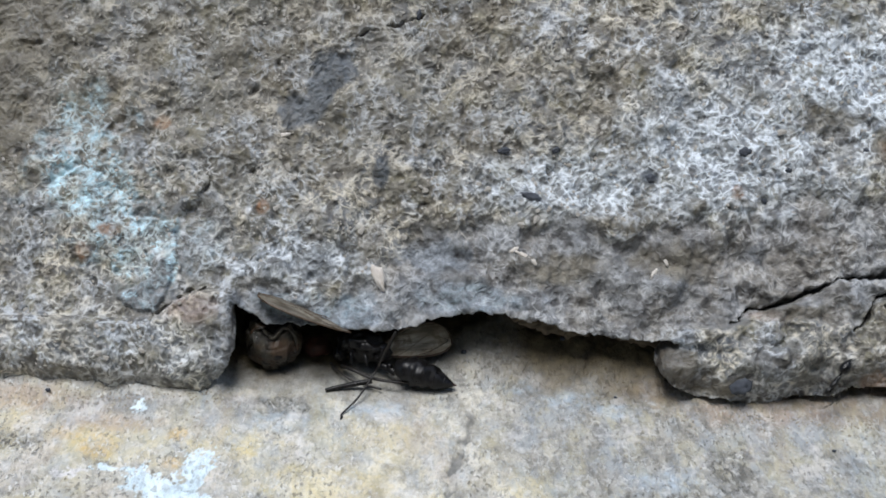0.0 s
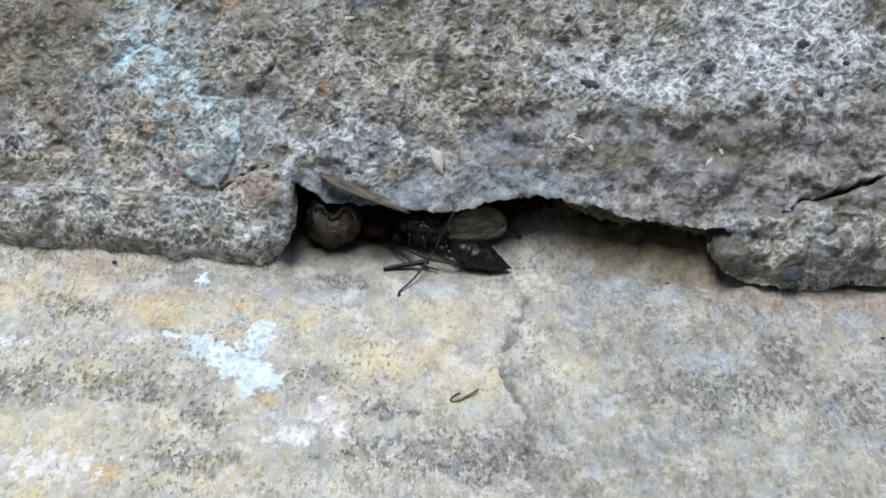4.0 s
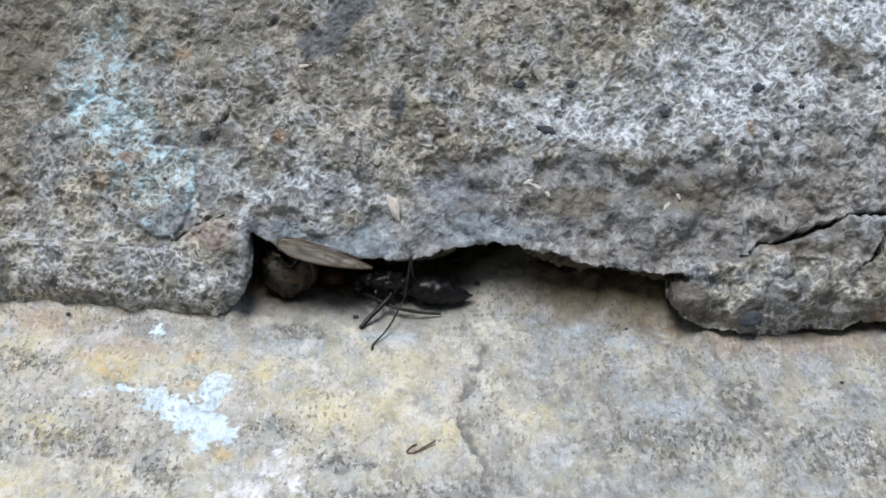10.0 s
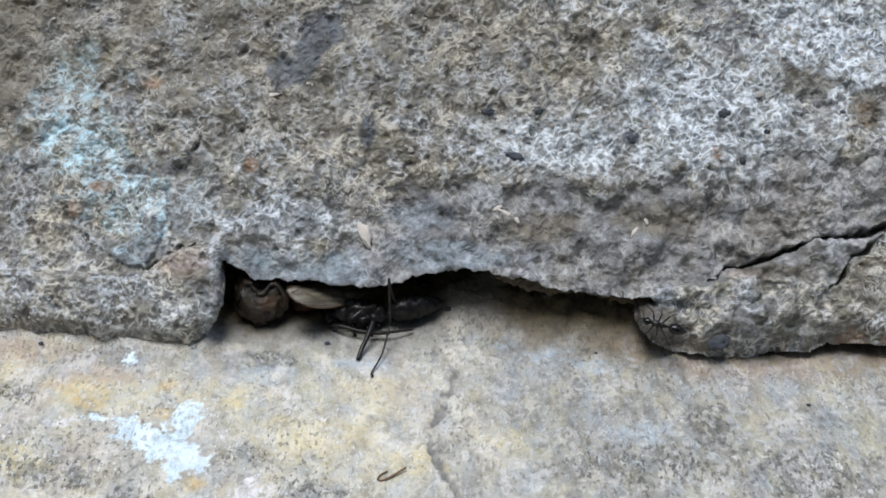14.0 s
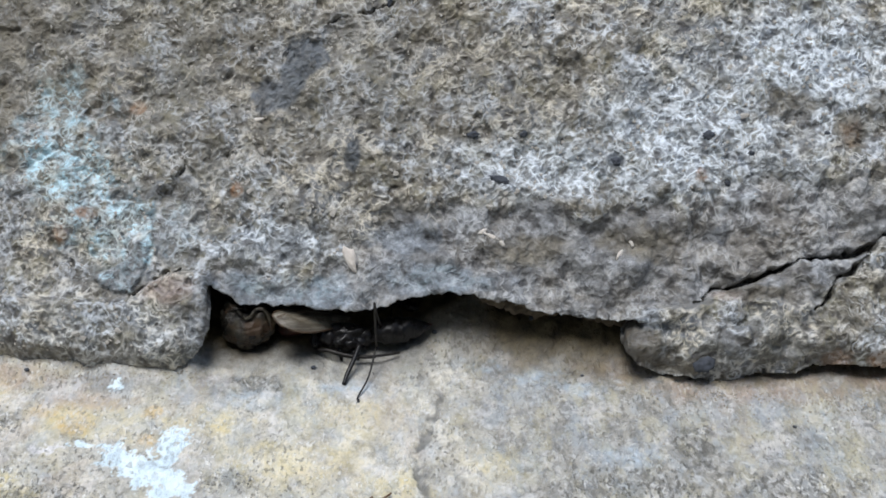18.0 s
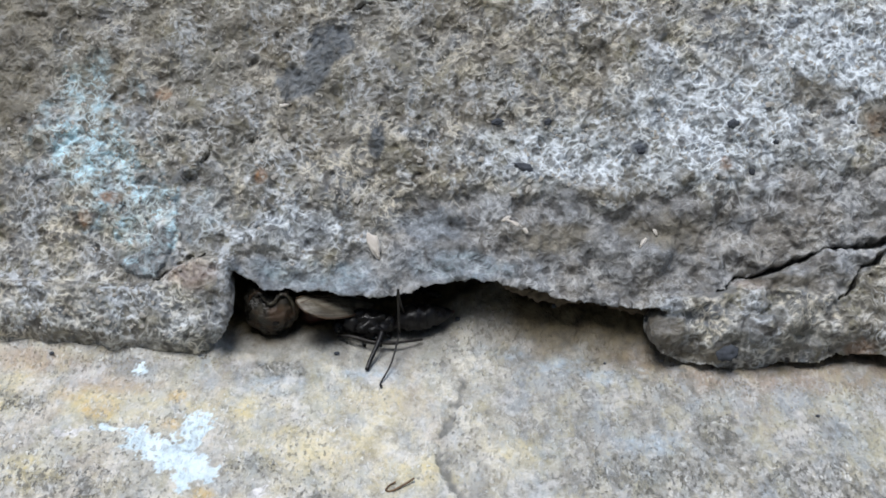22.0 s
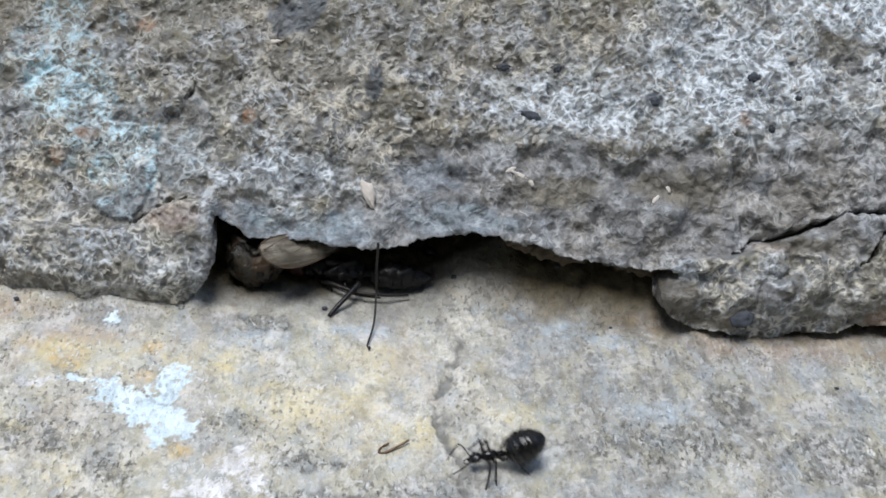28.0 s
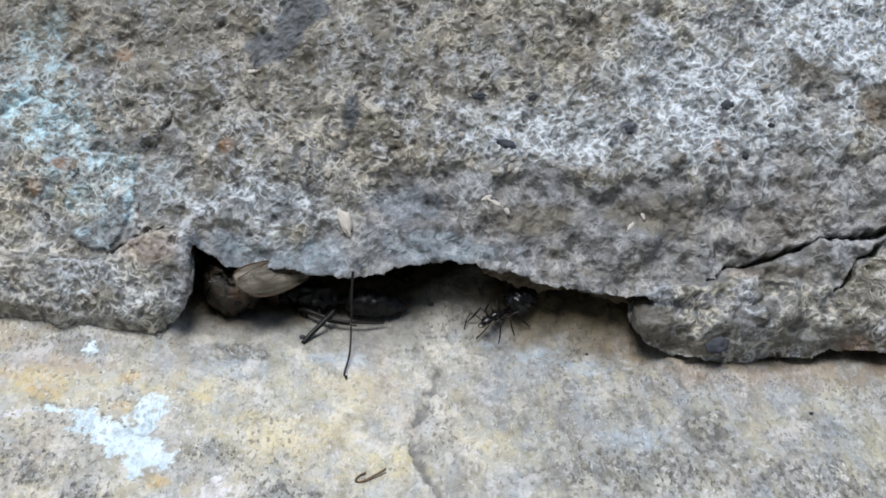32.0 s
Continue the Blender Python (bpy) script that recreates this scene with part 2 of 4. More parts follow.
    normal = n.bump(n.noise(620, 3, 0.55, 0.1), 0.0005, 0.6, raised)
    return n.done(base, n.ramp(grit, (0.3, 0.5), (0.7, 0.85)), normal, 0.4)


def ground_material():
    n = Nodes("stained_stone_slab")
    along = n.sheared(1.0, 0.58, 1.0)
    across = n.sheared(-1.0, 0.62, 1.0)
    cream = n.ramp(n.noise(400, 7, 0.78, 0.1, along), (0.38, (0.33, 0.3, 0.235)), (0.48, (0.5, 0.465, 0.38)), (0.58, (0.74, 0.7, 0.6)))
    grey = n.ramp(n.noise(450, 7, 0.78, 0.1, along), (0.38, (0.15, 0.143, 0.122)), (0.48, (0.27, 0.258, 0.225)), (0.58, (0.42, 0.4, 0.35)))
    base = n.mix(n.field("grey"), cream, grey)
    base = n.mix(n.math("MULTIPLY", n.ramp(n.noise(130, 7, 0.78, 0.1, along), (0.46, 0.0), (0.6, 1.0)), 0.5), base, (0.31, 0.325, 0.335))
    base = n.mix(n.math("MULTIPLY", n.ramp(n.noise(95, 7, 0.76, 0.1, across), (0.5, 0.0), (0.6, 1.0)), 0.42), base, (0.45, 0.42, 0.27))
    yellow = n.ramp(n.noise(190, 7, 0.8, 0.1, along), (0.4, 0.15), (0.58, 1.0))
    base = n.mix(n.math("MULTIPLY", n.field("gold"), n.math("MULTIPLY", yellow, 0.7)), base, n.ramp(n.noise(160, 5, 0.7), (0.42, (0.76, 0.63, 0.3)), (0.6, (0.8, 0.71, 0.47))))
    base = n.mix(n.math("MULTIPLY", n.field("amber"), n.ramp(n.noise(420, 6, 0.78, 0.1, along), (0.38, 0.15), (0.58, 0.75))), base, (0.7, 0.49, 0.2))
    base = n.mix(n.math("MULTIPLY", n.ramp(n.noise(100, 7, 0.76, 0.1, across), (0.53, 0.0), (0.62, 1.0)), 0.34), base, (0.4, 0.47, 0.53))
    base = n.mix(n.math("MULTIPLY", n.ramp(n.noise(60, 4, 0.7, 0.6, across), (0.54, 0.0), (0.62, 1.0)), 0.25), base, (0.5, 0.41, 0.36))
    base = n.mix(n.math("MULTIPLY", n.field("rust"), 0.5), base, (0.43, 0.3, 0.215))
    base = n.mix(n.math("MULTIPLY", n.field("blue"), n.ramp(n.noise(600, 4), (0.4, 0.25), (0.6, 0.95))), base, (0.5, 0.61, 0.7))
    base = n.mix(n.math("MULTIPLY", n.ramp(n.noise(270, 5, 0.74, 0.1, across), (0.5, 0.0), (0.6, 1.0)), 0.36), base, (0.42, 0.48, 0.53))
    base = n.mix(n.math("MULTIPLY", n.ramp(n.noise(230, 5, 0.74, 0.1, n.sheared(1.3, -0.7, 1.0)), (0.51, 0.0), (0.6, 1.0)), 0.36), base, (0.58, 0.52, 0.34))
    base = n.mix(n.math("MULTIPLY", n.ramp(n.noise(250, 5, 0.74, 0.1, n.sheared(-0.8, -0.8, 1.0)), (0.53, 0.0), (0.62, 1.0)), 0.4), base, (0.8, 0.77, 0.74))
    flecks = n.math("MULTIPLY", n.ramp(n.noise(1800, 2, 0.6, 0.0, across), (0.56, 0.0), (0.64, 1.0)), n.math("ADD", n.ramp(n.noise(110, 4), (0.4, 0.2), (0.6, 0.9)), n.math("MULTIPLY", n.field("worn"), 0.4)), True)
    base = n.mix(n.math("MULTIPLY", flecks, n.math("SUBTRACT", 0.6, n.math("MULTIPLY", n.field("grey"), 0.3))), base, (0.88, 0.88, 0.85))
    worn = n.field("worn")
    cluster = n.math("ADD", n.ramp(n.noise(80, 5, 0.7, 0.6), (0.44, 0.2), (0.6, 0.8)), n.math("MULTIPLY", worn, 0.7))
    specks = n.math("MULTIPLY", n.math("MAXIMUM", n.ramp(n.noise(1800, 2, 0.6, 0.0, along), (0.36, 1.0), (0.43, 0.0)), n.math("MULTIPLY", n.ramp(n.noise(700, 3, 0.6, 0.0, along), (0.36, 1.0), (0.44, 0.0)), 0.6)), cluster, True)
    flaked = n.math("MULTIPLY", n.ramp(n.noise(520, 6, 0.8, 0.1, along), (0.47, 0.0), (0.55, 1.0)), worn)
    base = n.mix(n.math("MULTIPLY", flaked, 0.5), base, n.ramp(n.noise(700, 4), (0.4, (0.17, 0.17, 0.155)), (0.6, (0.36, 0.36, 0.335))))
    curls = n.math("MULTIPLY", n.threads(760, 0.07, 1, 0.0, along), n.ramp(n.noise(300, 3, 0.6), (0.44, 0.0), (0.56, 1.0)))
    scrapes = n.math("MULTIPLY", n.threads(820, 0.06, 1, 0.0, across), n.ramp(n.noise(260, 3, 0.6), (0.44, 0.0), (0.56, 1.0)))
    where = n.math("MULTIPLY", n.math("ADD", n.math("MULTIPLY", worn, 0.5), 0.34), n.ramp(n.noise(900, 2, 0.5), (0.42, 0.1), (0.56, 1.0)))
    base = n.mix(n.math("MULTIPLY", curls, where), base, (0.84, 0.83, 0.79))
    base = n.mix(n.math("MULTIPLY", scrapes, where), base, (0.2, 0.192, 0.165))
    base = n.mix(n.field("splash"), base, n.ramp(n.noise(520, 6, 0.75, 0.1, along), (0.36, (0.45, 0.53, 0.57)), (0.45, (0.67, 0.8, 0.86)), (0.58, (0.82, 0.93, 0.97))))
    base = n.mix(n.math("MULTIPLY", n.field("chalk"), 0.85), base, n.ramp(n.noise(520, 6, 0.75, 0.1, along), (0.36, (0.5, 0.49, 0.48)), (0.5, (0.82, 0.8, 0.79)), (0.58, (0.93, 0.92, 0.92))))
    base = n.mix(n.math("MULTIPLY", specks, n.math("SUBTRACT", 0.85, n.math("MULTIPLY", n.field("splash"), 0.35))), base, (0.165, 0.158, 0.135))
    base = n.mix(n.field("dirt"), base, n.ramp(n.noise(500, 4), (0.4, (0.13, 0.13, 0.12)), (0.6, (0.26, 0.255, 0.235))))
    # Grey tint that paints soft shade on the slab before the gap.
    base = n.mix(n.math("MULTIPLY", n.field("gap_shade"), n.ramp(n.noise(240, 5, 0.7, 0.6, along), (0.36, 0.5), (0.6, 1.0))), base, n.ramp(n.noise(500, 5, 0.7), (0.35, (0.12, 0.115, 0.1)), (0.65, (0.33, 0.325, 0.3))))
    # Soil brown that also paints the shade under the lip.
    base = n.mix(n.field("soil_shade"), base, n.ramp(n.noise(420, 5), (0.35, (0.042, 0.031, 0.016)), (0.65, (0.155, 0.121, 0.064))))
    fine = n.bump(n.noise(2400, 3, 0.6), 0.00008, 0.7)
    pitted = n.bump(n.math("SUBTRACT", flecks, n.math("ADD", specks, flaked)), 0.00016, 0.8, fine)
    normal = n.bump(n.noise(420, 6, 0.74, 0.1, along), 0.0003, 0.7, pitted)
    return n.done(base, 0.75, normal, 0.4)


def stone_material(name, dark, light, scale=900):
    n = Nodes(name)
    rand = n.nodes.new("ShaderNodeObjectInfo").outputs["Random"]
    isle = n.nodes.new("ShaderNodeNewGeometry").outputs["Random Per Island"]
    base = n.ramp(n.noise(scale, 5, 0.65), (0.3, dark), (0.7, light))
    shade = n.math("ADD", n.math("MULTIPLY", rand, 0.4), n.math("MULTIPLY", isle, 0.4))
    base = n.mix(shade, base, tuple(0.8 * a + 0.01 for a in light))
    return n.done(base, 0.85, n.bump(n.noise(scale * 3, 3), 0.00012, 0.7), 0.3)


def chitin(name, colour, rough=0.35, specular=0.5, second=None):
    n = Nodes(name)
    base = n.mix(n.ramp(n.noise(900, 4), (0.4, 0.0), (0.65, 1.0)), colour, second or tuple(2.0 * c + 0.003 for c in colour))
    return n.done(base, n.ramp(n.noise(1500, 3), (0.3, rough - 0.1), (0.7, rough + 0.2)), n.bump(n.noise(3000, 3), 0.00005, 0.6), specular)


def husk_material():
    n = Nodes("brown_husk_shell")
    blotch = n.noise(420, 6, 0.75, 0.8)
    base = n.ramp(blotch, (0.38, (0.006, 0.005, 0.004)), (0.48, (0.022, 0.019, 0.013)), (0.58, (0.05, 0.043, 0.028)), (0.7, (0.16, 0.138, 0.092)))
    base = n.mix(n.math("MULTIPLY", n.ramp(n.noise(260, 4, 0.6), (0.5, 0.0), (0.62, 1.0)), 0.6), base, (0.07, 0.03, 0.01))
    return n.done(base, n.ramp(blotch, (0.4, 0.25), (0.7, 0.6)), n.bump(blotch, 0.0005, 0.9), 0.5)


def wing_material(name, gain):
    n = Nodes(name)
    streak = n.noise(260, 5, 0.6, 0.2, n.sheared(0.5, 3.0, 1.0))
    base = n.ramp(streak, (0.38, tuple(gain * c for c in (0.12, 0.1, 0.072))), (0.5, tuple(gain * c for c in (0.25, 0.222, 0.17))), (0.62, tuple(gain * c for c in (0.4, 0.36, 0.285))))
    base = n.mix(n.math("MULTIPLY", n.ramp(n.noise(700, 4, 0.7), (0.52, 0.0), (0.62, 1.0)), 0.7), base, tuple(gain * c for c in (0.1, 0.075, 0.045)))
    return n.done(base, 0.45, n.bump(streak, 0.0003, 0.9), 0.35)


WALL, GROUND = wall_material(), ground_material()
DARK_STONE = stone_material("dark_pebble", (0.022, 0.025, 0.032), (0.09, 0.1, 0.118))
PALE_STONE = stone_material("pale_grain", (0.24, 0.22, 0.18), (0.52, 0.49, 0.44))
CHIP_STONE = stone_material("limestone_chip", (0.46, 0.4, 0.34), (0.88, 0.82, 0.74), 500)
ANT = chitin("black_chitin", (0.005, 0.0045, 0.004), 0.2, 0.42)
PREY = chitin("dull_black_chitin", (0.004, 0.0035, 0.0035), 0.32, 0.3, (0.012, 0.011, 0.011))
LEG = chitin("dark_leg_chitin", (0.01, 0.008, 0.0065), 0.4, 0.35)
HUSK = husk_material()
RED = chitin("red_brown_shell", (0.035, 0.012, 0.008), 0.5, 0.3)
SOIL = stone_material("brown_soil", (0.034, 0.026, 0.016), (0.14, 0.11, 0.072), 700)
FIBRE = chitin("brown_fibre", (0.13, 0.085, 0.05), 0.6, 0.3)
WING, PALE_WING = wing_material("dry_wing_membrane", 0.74), wing_material("pale_wing_membrane", 2.3)
for skin, cover in ((WING, 0.9), (PALE_WING, 0.62)):
    skin.node_tree.nodes["Principled BSDF"].inputs["Alpha"].default_value = cover
VEIN = chitin("wing_vein", (0.05, 0.03, 0.016), 0.5)

# ---- the leaning concrete face, hollowed out at its foot ----
LIP = [(-26.3, 11.7), (-24.3, 10.9), (-22.2, 9.6), (-19.1, 9.5), (-14.9, 9.5), (-11.5, 9.2), (-8, 9.1), (-5.2, 9.4), (-2.5, 10.6), (0.9, 11.6),
       (4.4, 11.8), (7.1, 11.4), (9.9, 11.0), (12.7, 10.6), (14.5, 9.9), (16.2, 9.6), (18.3, 10.0), (19.7, 9.6), (22.4, 9.3), (25.9, 9.2), (28.2, 8.9)]
LEFT_FOOT = [(-160, 0.6), (-53, 0.9), (-48.9, 1.4), (-43.5, 1.9), (-40.7, 1.0), (-37.9, 0.4), (-32.4, 0.4), (-29.8, 0.9), (-28.2, 1.9), (-26.8, 3.5), (-25.8, 5.4), (-25.4, 7.2), (-25.9, 8.9)]
RIGHT_FOOT = [(27.4, 7.9), (26.4, 6.8), (25.8, 5.2), (27.3, 3.9), (30.1, 3.0), (33.5, 2.7), (38.4, 2.1), (41.8, 3.5), (45.9, 3.4), (49.4, 4.8), (54.7, 4.7), (160, 4.0)]
HOLLOW = LEFT_FOOT + LIP + RIGHT_FOOT + [(160, -40), (-160, -40)]
CRACK = [(33.2, 11.2), (34.2, 11.8), (36.2, 13.3), (39.3, 14.1), (42.5, 15.4), (45.9, 16.9), (47.0, 17.7), (50.1, 17.9), (53.5, 18.5), (55.6, 19.1), (56.6, 20.4), (58.5, 21.3), (64, 22.5)]
BRANCH = [(55.6, 18.6), (53.9, 17.0), (52.4, 15.9), (51.0, 14.0), (49.4, 11.8), (48.6, 11.2)]
SEAM = [(-35.6, 9.4), (-35, 9.9), (-33, 11.7), (-31, 12.9), (-29.6, 13.3)]
TOP_CRACK = [(-13, 45.2), (-12, 45.9), (-9.5, 46.5), (-7.4, 47.3), (-4.9, 48.4)]
LIP_END = [(24.0, 9.0), (26.0, 9.0), (28.0, 8.9), (30.0, 9.1), (32.0, 9.8), (34.0, 10.9)]
NOTCH = [(-29.0, 26.9), (-29.7, 26.5), (-30.3, 25.5), (-30.9, 24.7)]
SCAR = [(-29.6, 27), (-28.4, 25.5), (-27.2, 23), (-26.6, 20), (-27.2, 14.4), (-32.4, 13.4), (-33.1, 16.7), (-33.8, 20.2), (-33, 22.6), (-31.2, 24.4)]
CHIP = [(-40.2, 12.0), (-38.4, 13.4), (-36, 14.6), (-34.9, 17.0), (-33.6, 16.8), (-33.3, 14.8), (-34.4, 12.0), (-35.2, 10.2), (-37.6, 10.4), (-39.4, 11.0)]
BAND = [(-26.6, 13.4), (-22, 13.2), (-18.2, 13.4), (-13, 14.2), (-9.9, 15.1), (-7.6, 18.4), (-5, 20.4), (1, 22.3), (8, 21.6), (15, 22.9), (22, 21.8), (29, 22.4), (35.9, 24.1), (42.9, 25.8), (54.7, 27.8), (70, 29)]

NODULES = [(57.5, 37.8, 3.6, 2.4), (34.9, 26.2, 2.4, 0.9), (29.2, 25.8, 2.0, 1.2), (56.6, 29.2, 1.2, 1.6)]


def face_height(x, s):
    """How far the face stands out of its plane, and its fields."""
    plain = smooth(-1.6, 1.6, np.interp(x, *zip(*BAND)) - s + 2.6 * fbm(x, s, 5, 3, 40)) * smooth(-28, -25, x)
    lump_r = smooth(-0.6, 0.8, np.interp(x, *zip(*CRACK)) - s - 0.2) * smooth(24.5, 29, x + 0.35 * (9 - s))
    lump_l = smooth(-0.5, 1.0, np.interp(x, *zip(*SEAM)) - s) * smooth(-24.8, -26.2, x)
    scar = smooth(-0.15, 0.35, inside(x, s, SCAR) + 0.35 * fbm(x, s, 1.6, 2, 61))
    chip = smooth(-0.2, 0.3, inside(x, s, CHIP) + 0.2 * fbm(x, s, 1.3, 2, 63))
    block = smooth(-0.6, 0.6, inside(x, s, [(36.5, 12.9), (39.3, 14.1), (42.5, 15.4), (45.9, 16.9), (47.0, 17.7), (50.1, 17.9), (55.6, 19.1), (53.9, 17.0), (52.4, 15.9), (51.0, 14.0), (49.0, 12.0), (44, 12.2)]) + 0.8 * fbm(x, s, 2.5, 2, 65))
    plain = np.clip(plain * (1 - lump_r) + 0.4 * scar + chip + 0.85 * block, 0, 1)
    rough = 1 - 0.62 * plain
    worm = np.maximum(ridges(x, s, 1.3, 24), 0.9 * ridges(x, s, 2.2, 27))
    h = 0.9 * fbm(x, s, 17, 2, 1) + 0.8 * fbm(x, s, 6.0, 2, 4)
    h = h + rough * (0.4 * fbm(x, s, 2.6, 2, 20) + 0.27 * worm + 0.13 * ridges(x, s, 0.7, 26) + 0.08 * fbm(x, s, 0.55, 2, 28))
    h = h + plain * ((1.0 - 0.45 * smooth(6, -4, x)) * fbm(x, s, 4.4, 3, 31) + 0.08 * fbm(x, s, 0.6, 2, 35))
    h = h - 0.7 * plain * (1 - chip)
    # pits
    pit = smooth(0.50, 0.72, fbm(x, s, 2.6, 1, 71)) * smooth(0.3, 0.0, blobs(x, s, [(-29.5, 25.5, 6, 6)]))
    h = h - 0.55 * pit * (1 - 0.5 * plain)
    # the lumps bulge and curl under at the foot
    foot = np.interp(x, *zip(*(LEFT_FOOT[:9] + [(-10, 2.4)]))) * (x < -10) + np.interp(x, *zip(*([(10, 3.5)] + RIGHT_FOOT[3:]))) * (x >= -10)
    up = np.clip(s - foot, -3, 60)
    bulge_l = lump_l * 1.5 * smooth(0, 5, up) * smooth(-25.2, -26.8, x) + lump_l * 0.8
    bulge_r = lump_r * (0.5 + 1.9 * smooth(0, 4.5, up) * (0.6 + 0.4 * np.cos((x - 39) / 5.2)))
    h = h + bulge_l + bulge_r + lump_r * (0.9 * fbm(x, s, 4.0, 2, 151) + 0.2 * fbm(x, s, 1.5, 2, 153))
    knob = blobs(x, s, [(38.2, 9.0, 3.2, 3.2)])
    h = h + 0.7 * smooth(0, 0.5, knob) - 0.5 * smooth(0.55, 0.9, knob)
    # rounded brown nodules, and one ringed like a shell
    wob = 0.25 * fbm(x, s, 1.4, 2, 69)
    nodule = smooth(0.0, 0.45, blobs(x, s, NODULES) + wob)
    ring = blobs(x, s, [(17.1, 43.2, 2.1, 2.1)])
    h = h + 0.65 * nodule + 0.4 * smooth(0, 0.2, ring) - 0.4 * smooth(0.3, 0.45, ring) + 0.4 * smooth(0.6, 0.75, ring)
    h = h - 1.8 * smooth(2.2, 0.0, up) * ((lump_l > 0.3) | (lump_r > 0.3) | (x < -26))
    # the thin edge over the hollow turns out a little
    edge = np.abs(inside(x, s, HOLLOW))
    h = h + 0.35 * smooth(1.2, 0.2, edge) * plain
    for line, width, depth in ((CRACK, 0.55, 4.0), (BRANCH, 0.42, 3.0), (SEAM, 0.3, 1.2), (TOP_CRACK, 0.2, 1.0), (NOTCH, 0.2, 0.9)):
        d, along = near_line(x + 0.42 * fbm(x, s, 1.7, 3, 51), s + 0.42 * fbm(x, s, 1.7, 3, 55), line)
        wide = width * (0.12 + 0.95 * np.sin(8.5 * along + 5.2) ** 2) * smooth(0, 0.12, along) + 0.03
        h = h - depth * smooth(wide, wide * 0.35, d)
    under = np.interp(x, *zip(*LIP_END)) + 0.25 * fbm(x, s, 1.2, 2, 67) - s
    h = h - 1.0 * smooth(-0.1, 0.25, under) * smooth(3.2, 0.6, under) * smooth(24, 26, x) * smooth(34.5, 30, x)
    h = h + 0.9 * chip - 0.6 * scar * smooth(15, 25, s)
    h = h - 0.5 * smooth(0, 0.6, blobs(x, s, [(46, 37, 4.5, 2.6)])) - 0.15 * smooth(0, 0.5, blobs(x, s, [(-29.7, 26.2, 1.0, 1.2)]))
    warp = 0.55 * fbm(x, s, 2.2, 3, 81)
    fields = {
        "plain": plain,
        "crust": smooth(0.68, 0.93, worm + 0.25 * perlin(x / 0.9, s / 0.9, 77)),
        "white": np.clip(smooth(0.05, 0.75, blobs(x, s, [(34, 32, 21, 14), (48, 42, 18, 14), (14, 28, 16, 7)]) + 0.4 * warp) + 0.6 * smooth(0.0, 0.6, blobs(x, s, [(-18, 17, 9, 4.5)]) + 0.3 * warp) + 0.3 * smooth(0.0, 0.6, blobs(x, s, [(-36, 5, 14, 6)]) + 0.3 * warp), 0, 1) * (1 - 0.75 * plain),
        "blue": np.clip(0.95 * smooth(-0.1, 0.8, blobs(x, s, [(-45.5, 33, 5.5, 6), (-43.3, 25, 6.5, 7), (-42, 20, 5.5, 4.5), (-35.8, 19.4, 3, 4), (-39, 17, 5.5, 3), (-47.5, 27, 5.5, 5)]) + 0.5 * fbm(x, s, 3.1, 3, 83, 0.65)) + smooth(0.0, 0.4, blobs(x, s, [(-33.6, 15.6, 0.8, 2.4), (-35.4, 18.6, 0.9, 1.5), (-38.6, 12.3, 1.2, 0.5)]) + 0.3 * warp) + 0.2 * smooth(0.0, 0.6, blobs(x, s, [(-15, 11.6, 11, 2.6), (3, 13.6, 8, 2), (-30, 18, 3, 5), (-36.5, 12.8, 4, 2.5)]) + 0.5 * warp), 0, 1),
        "dark": np.clip(0.85 * smooth(0.0, 0.35, blobs(x, s, [(-15.4, 41, 3.4, 3.2), (-19.3, 35.8, 3.4, 2.9), (-17, 38.5, 2.4, 2.6), (-9.1, 28.4, 1.2, 2.4), (23.8, 29.2, 1.5, 1.1)]) + 0.35 * warp) + 0.5 * smooth(0.0, 0.5, blobs(x, s, [(-16.6, 16.6, 2.6, 2.6), (37, 20.5, 2.6, 1.6)]) + 0.5 * warp), 0, 1),
        "steel": smooth(0.0, 0.5, blobs(x, s, [(-17, 11.6, 13, 3.4), (2, 13.6, 10, 3), (-2, 18.5, 7, 2.4)]) + 0.6 * warp),
        "rust": smooth(0.0, 0.5, blobs(x, s, [(-36.1, 33.6, 1.4, 1.2), (-23.2, 23.7, 1.0, 1.2), (-41.9, 20.2, 2.2, 1.1), (-44.5, 17.2, 1.2, 1.4), (53.2, 33.7, 1.6, 2.2), (51.7, 5.3, 2.6, 1.6), (57, 5.6, 2.5, 1.3), (34.4, 27.5, 1.0, 1.2)]) + 0.4 * warp),
        "pink": smooth(0.0, 0.6, blobs(x, s, [(-30.6, 10.8, 4.2, 2.4), (38, 12.6, 3, 1)]) + 0.3 * warp),
        "brown": np.clip(0.75 * smooth(0.0, 0.5, blobs(x, s, [(46, 37, 5.0, 2.6), (53, 34, 3, 3), (27, 19, 6, 3), (14, 17.5, 5, 2.6), (27.4, 5.0, 4.6, 4.6), (41, 13, 5, 1.2), (31, 3.6, 5, 1.3)]) + 0.5 * warp) + 0.34 * smooth(24, 36, s) * smooth(22, -8, x + 6 * fbm(x, s, 14, 2, 85)) + 0.4 * smooth(-46, -54, x + 4 * fbm(x, s, 8, 2, 87)) * smooth(14, 22, s), 0, 1),
    }
    fields["blue"] = np.maximum(fields["blue"], 0.32 * chip)
    fields["brown"] = np.clip(fields["brown"] + 0.5 * nodule, 0, 1)
    fields["brown"] = fields["brown"] * (1 - fields["dark"])
    fields["white"] = np.maximum(fields["white"], 0.9 * smooth(0.8, 0.25, edge) * smooth(14, 19, x) * smooth(33, 30, x))
    return h, fields


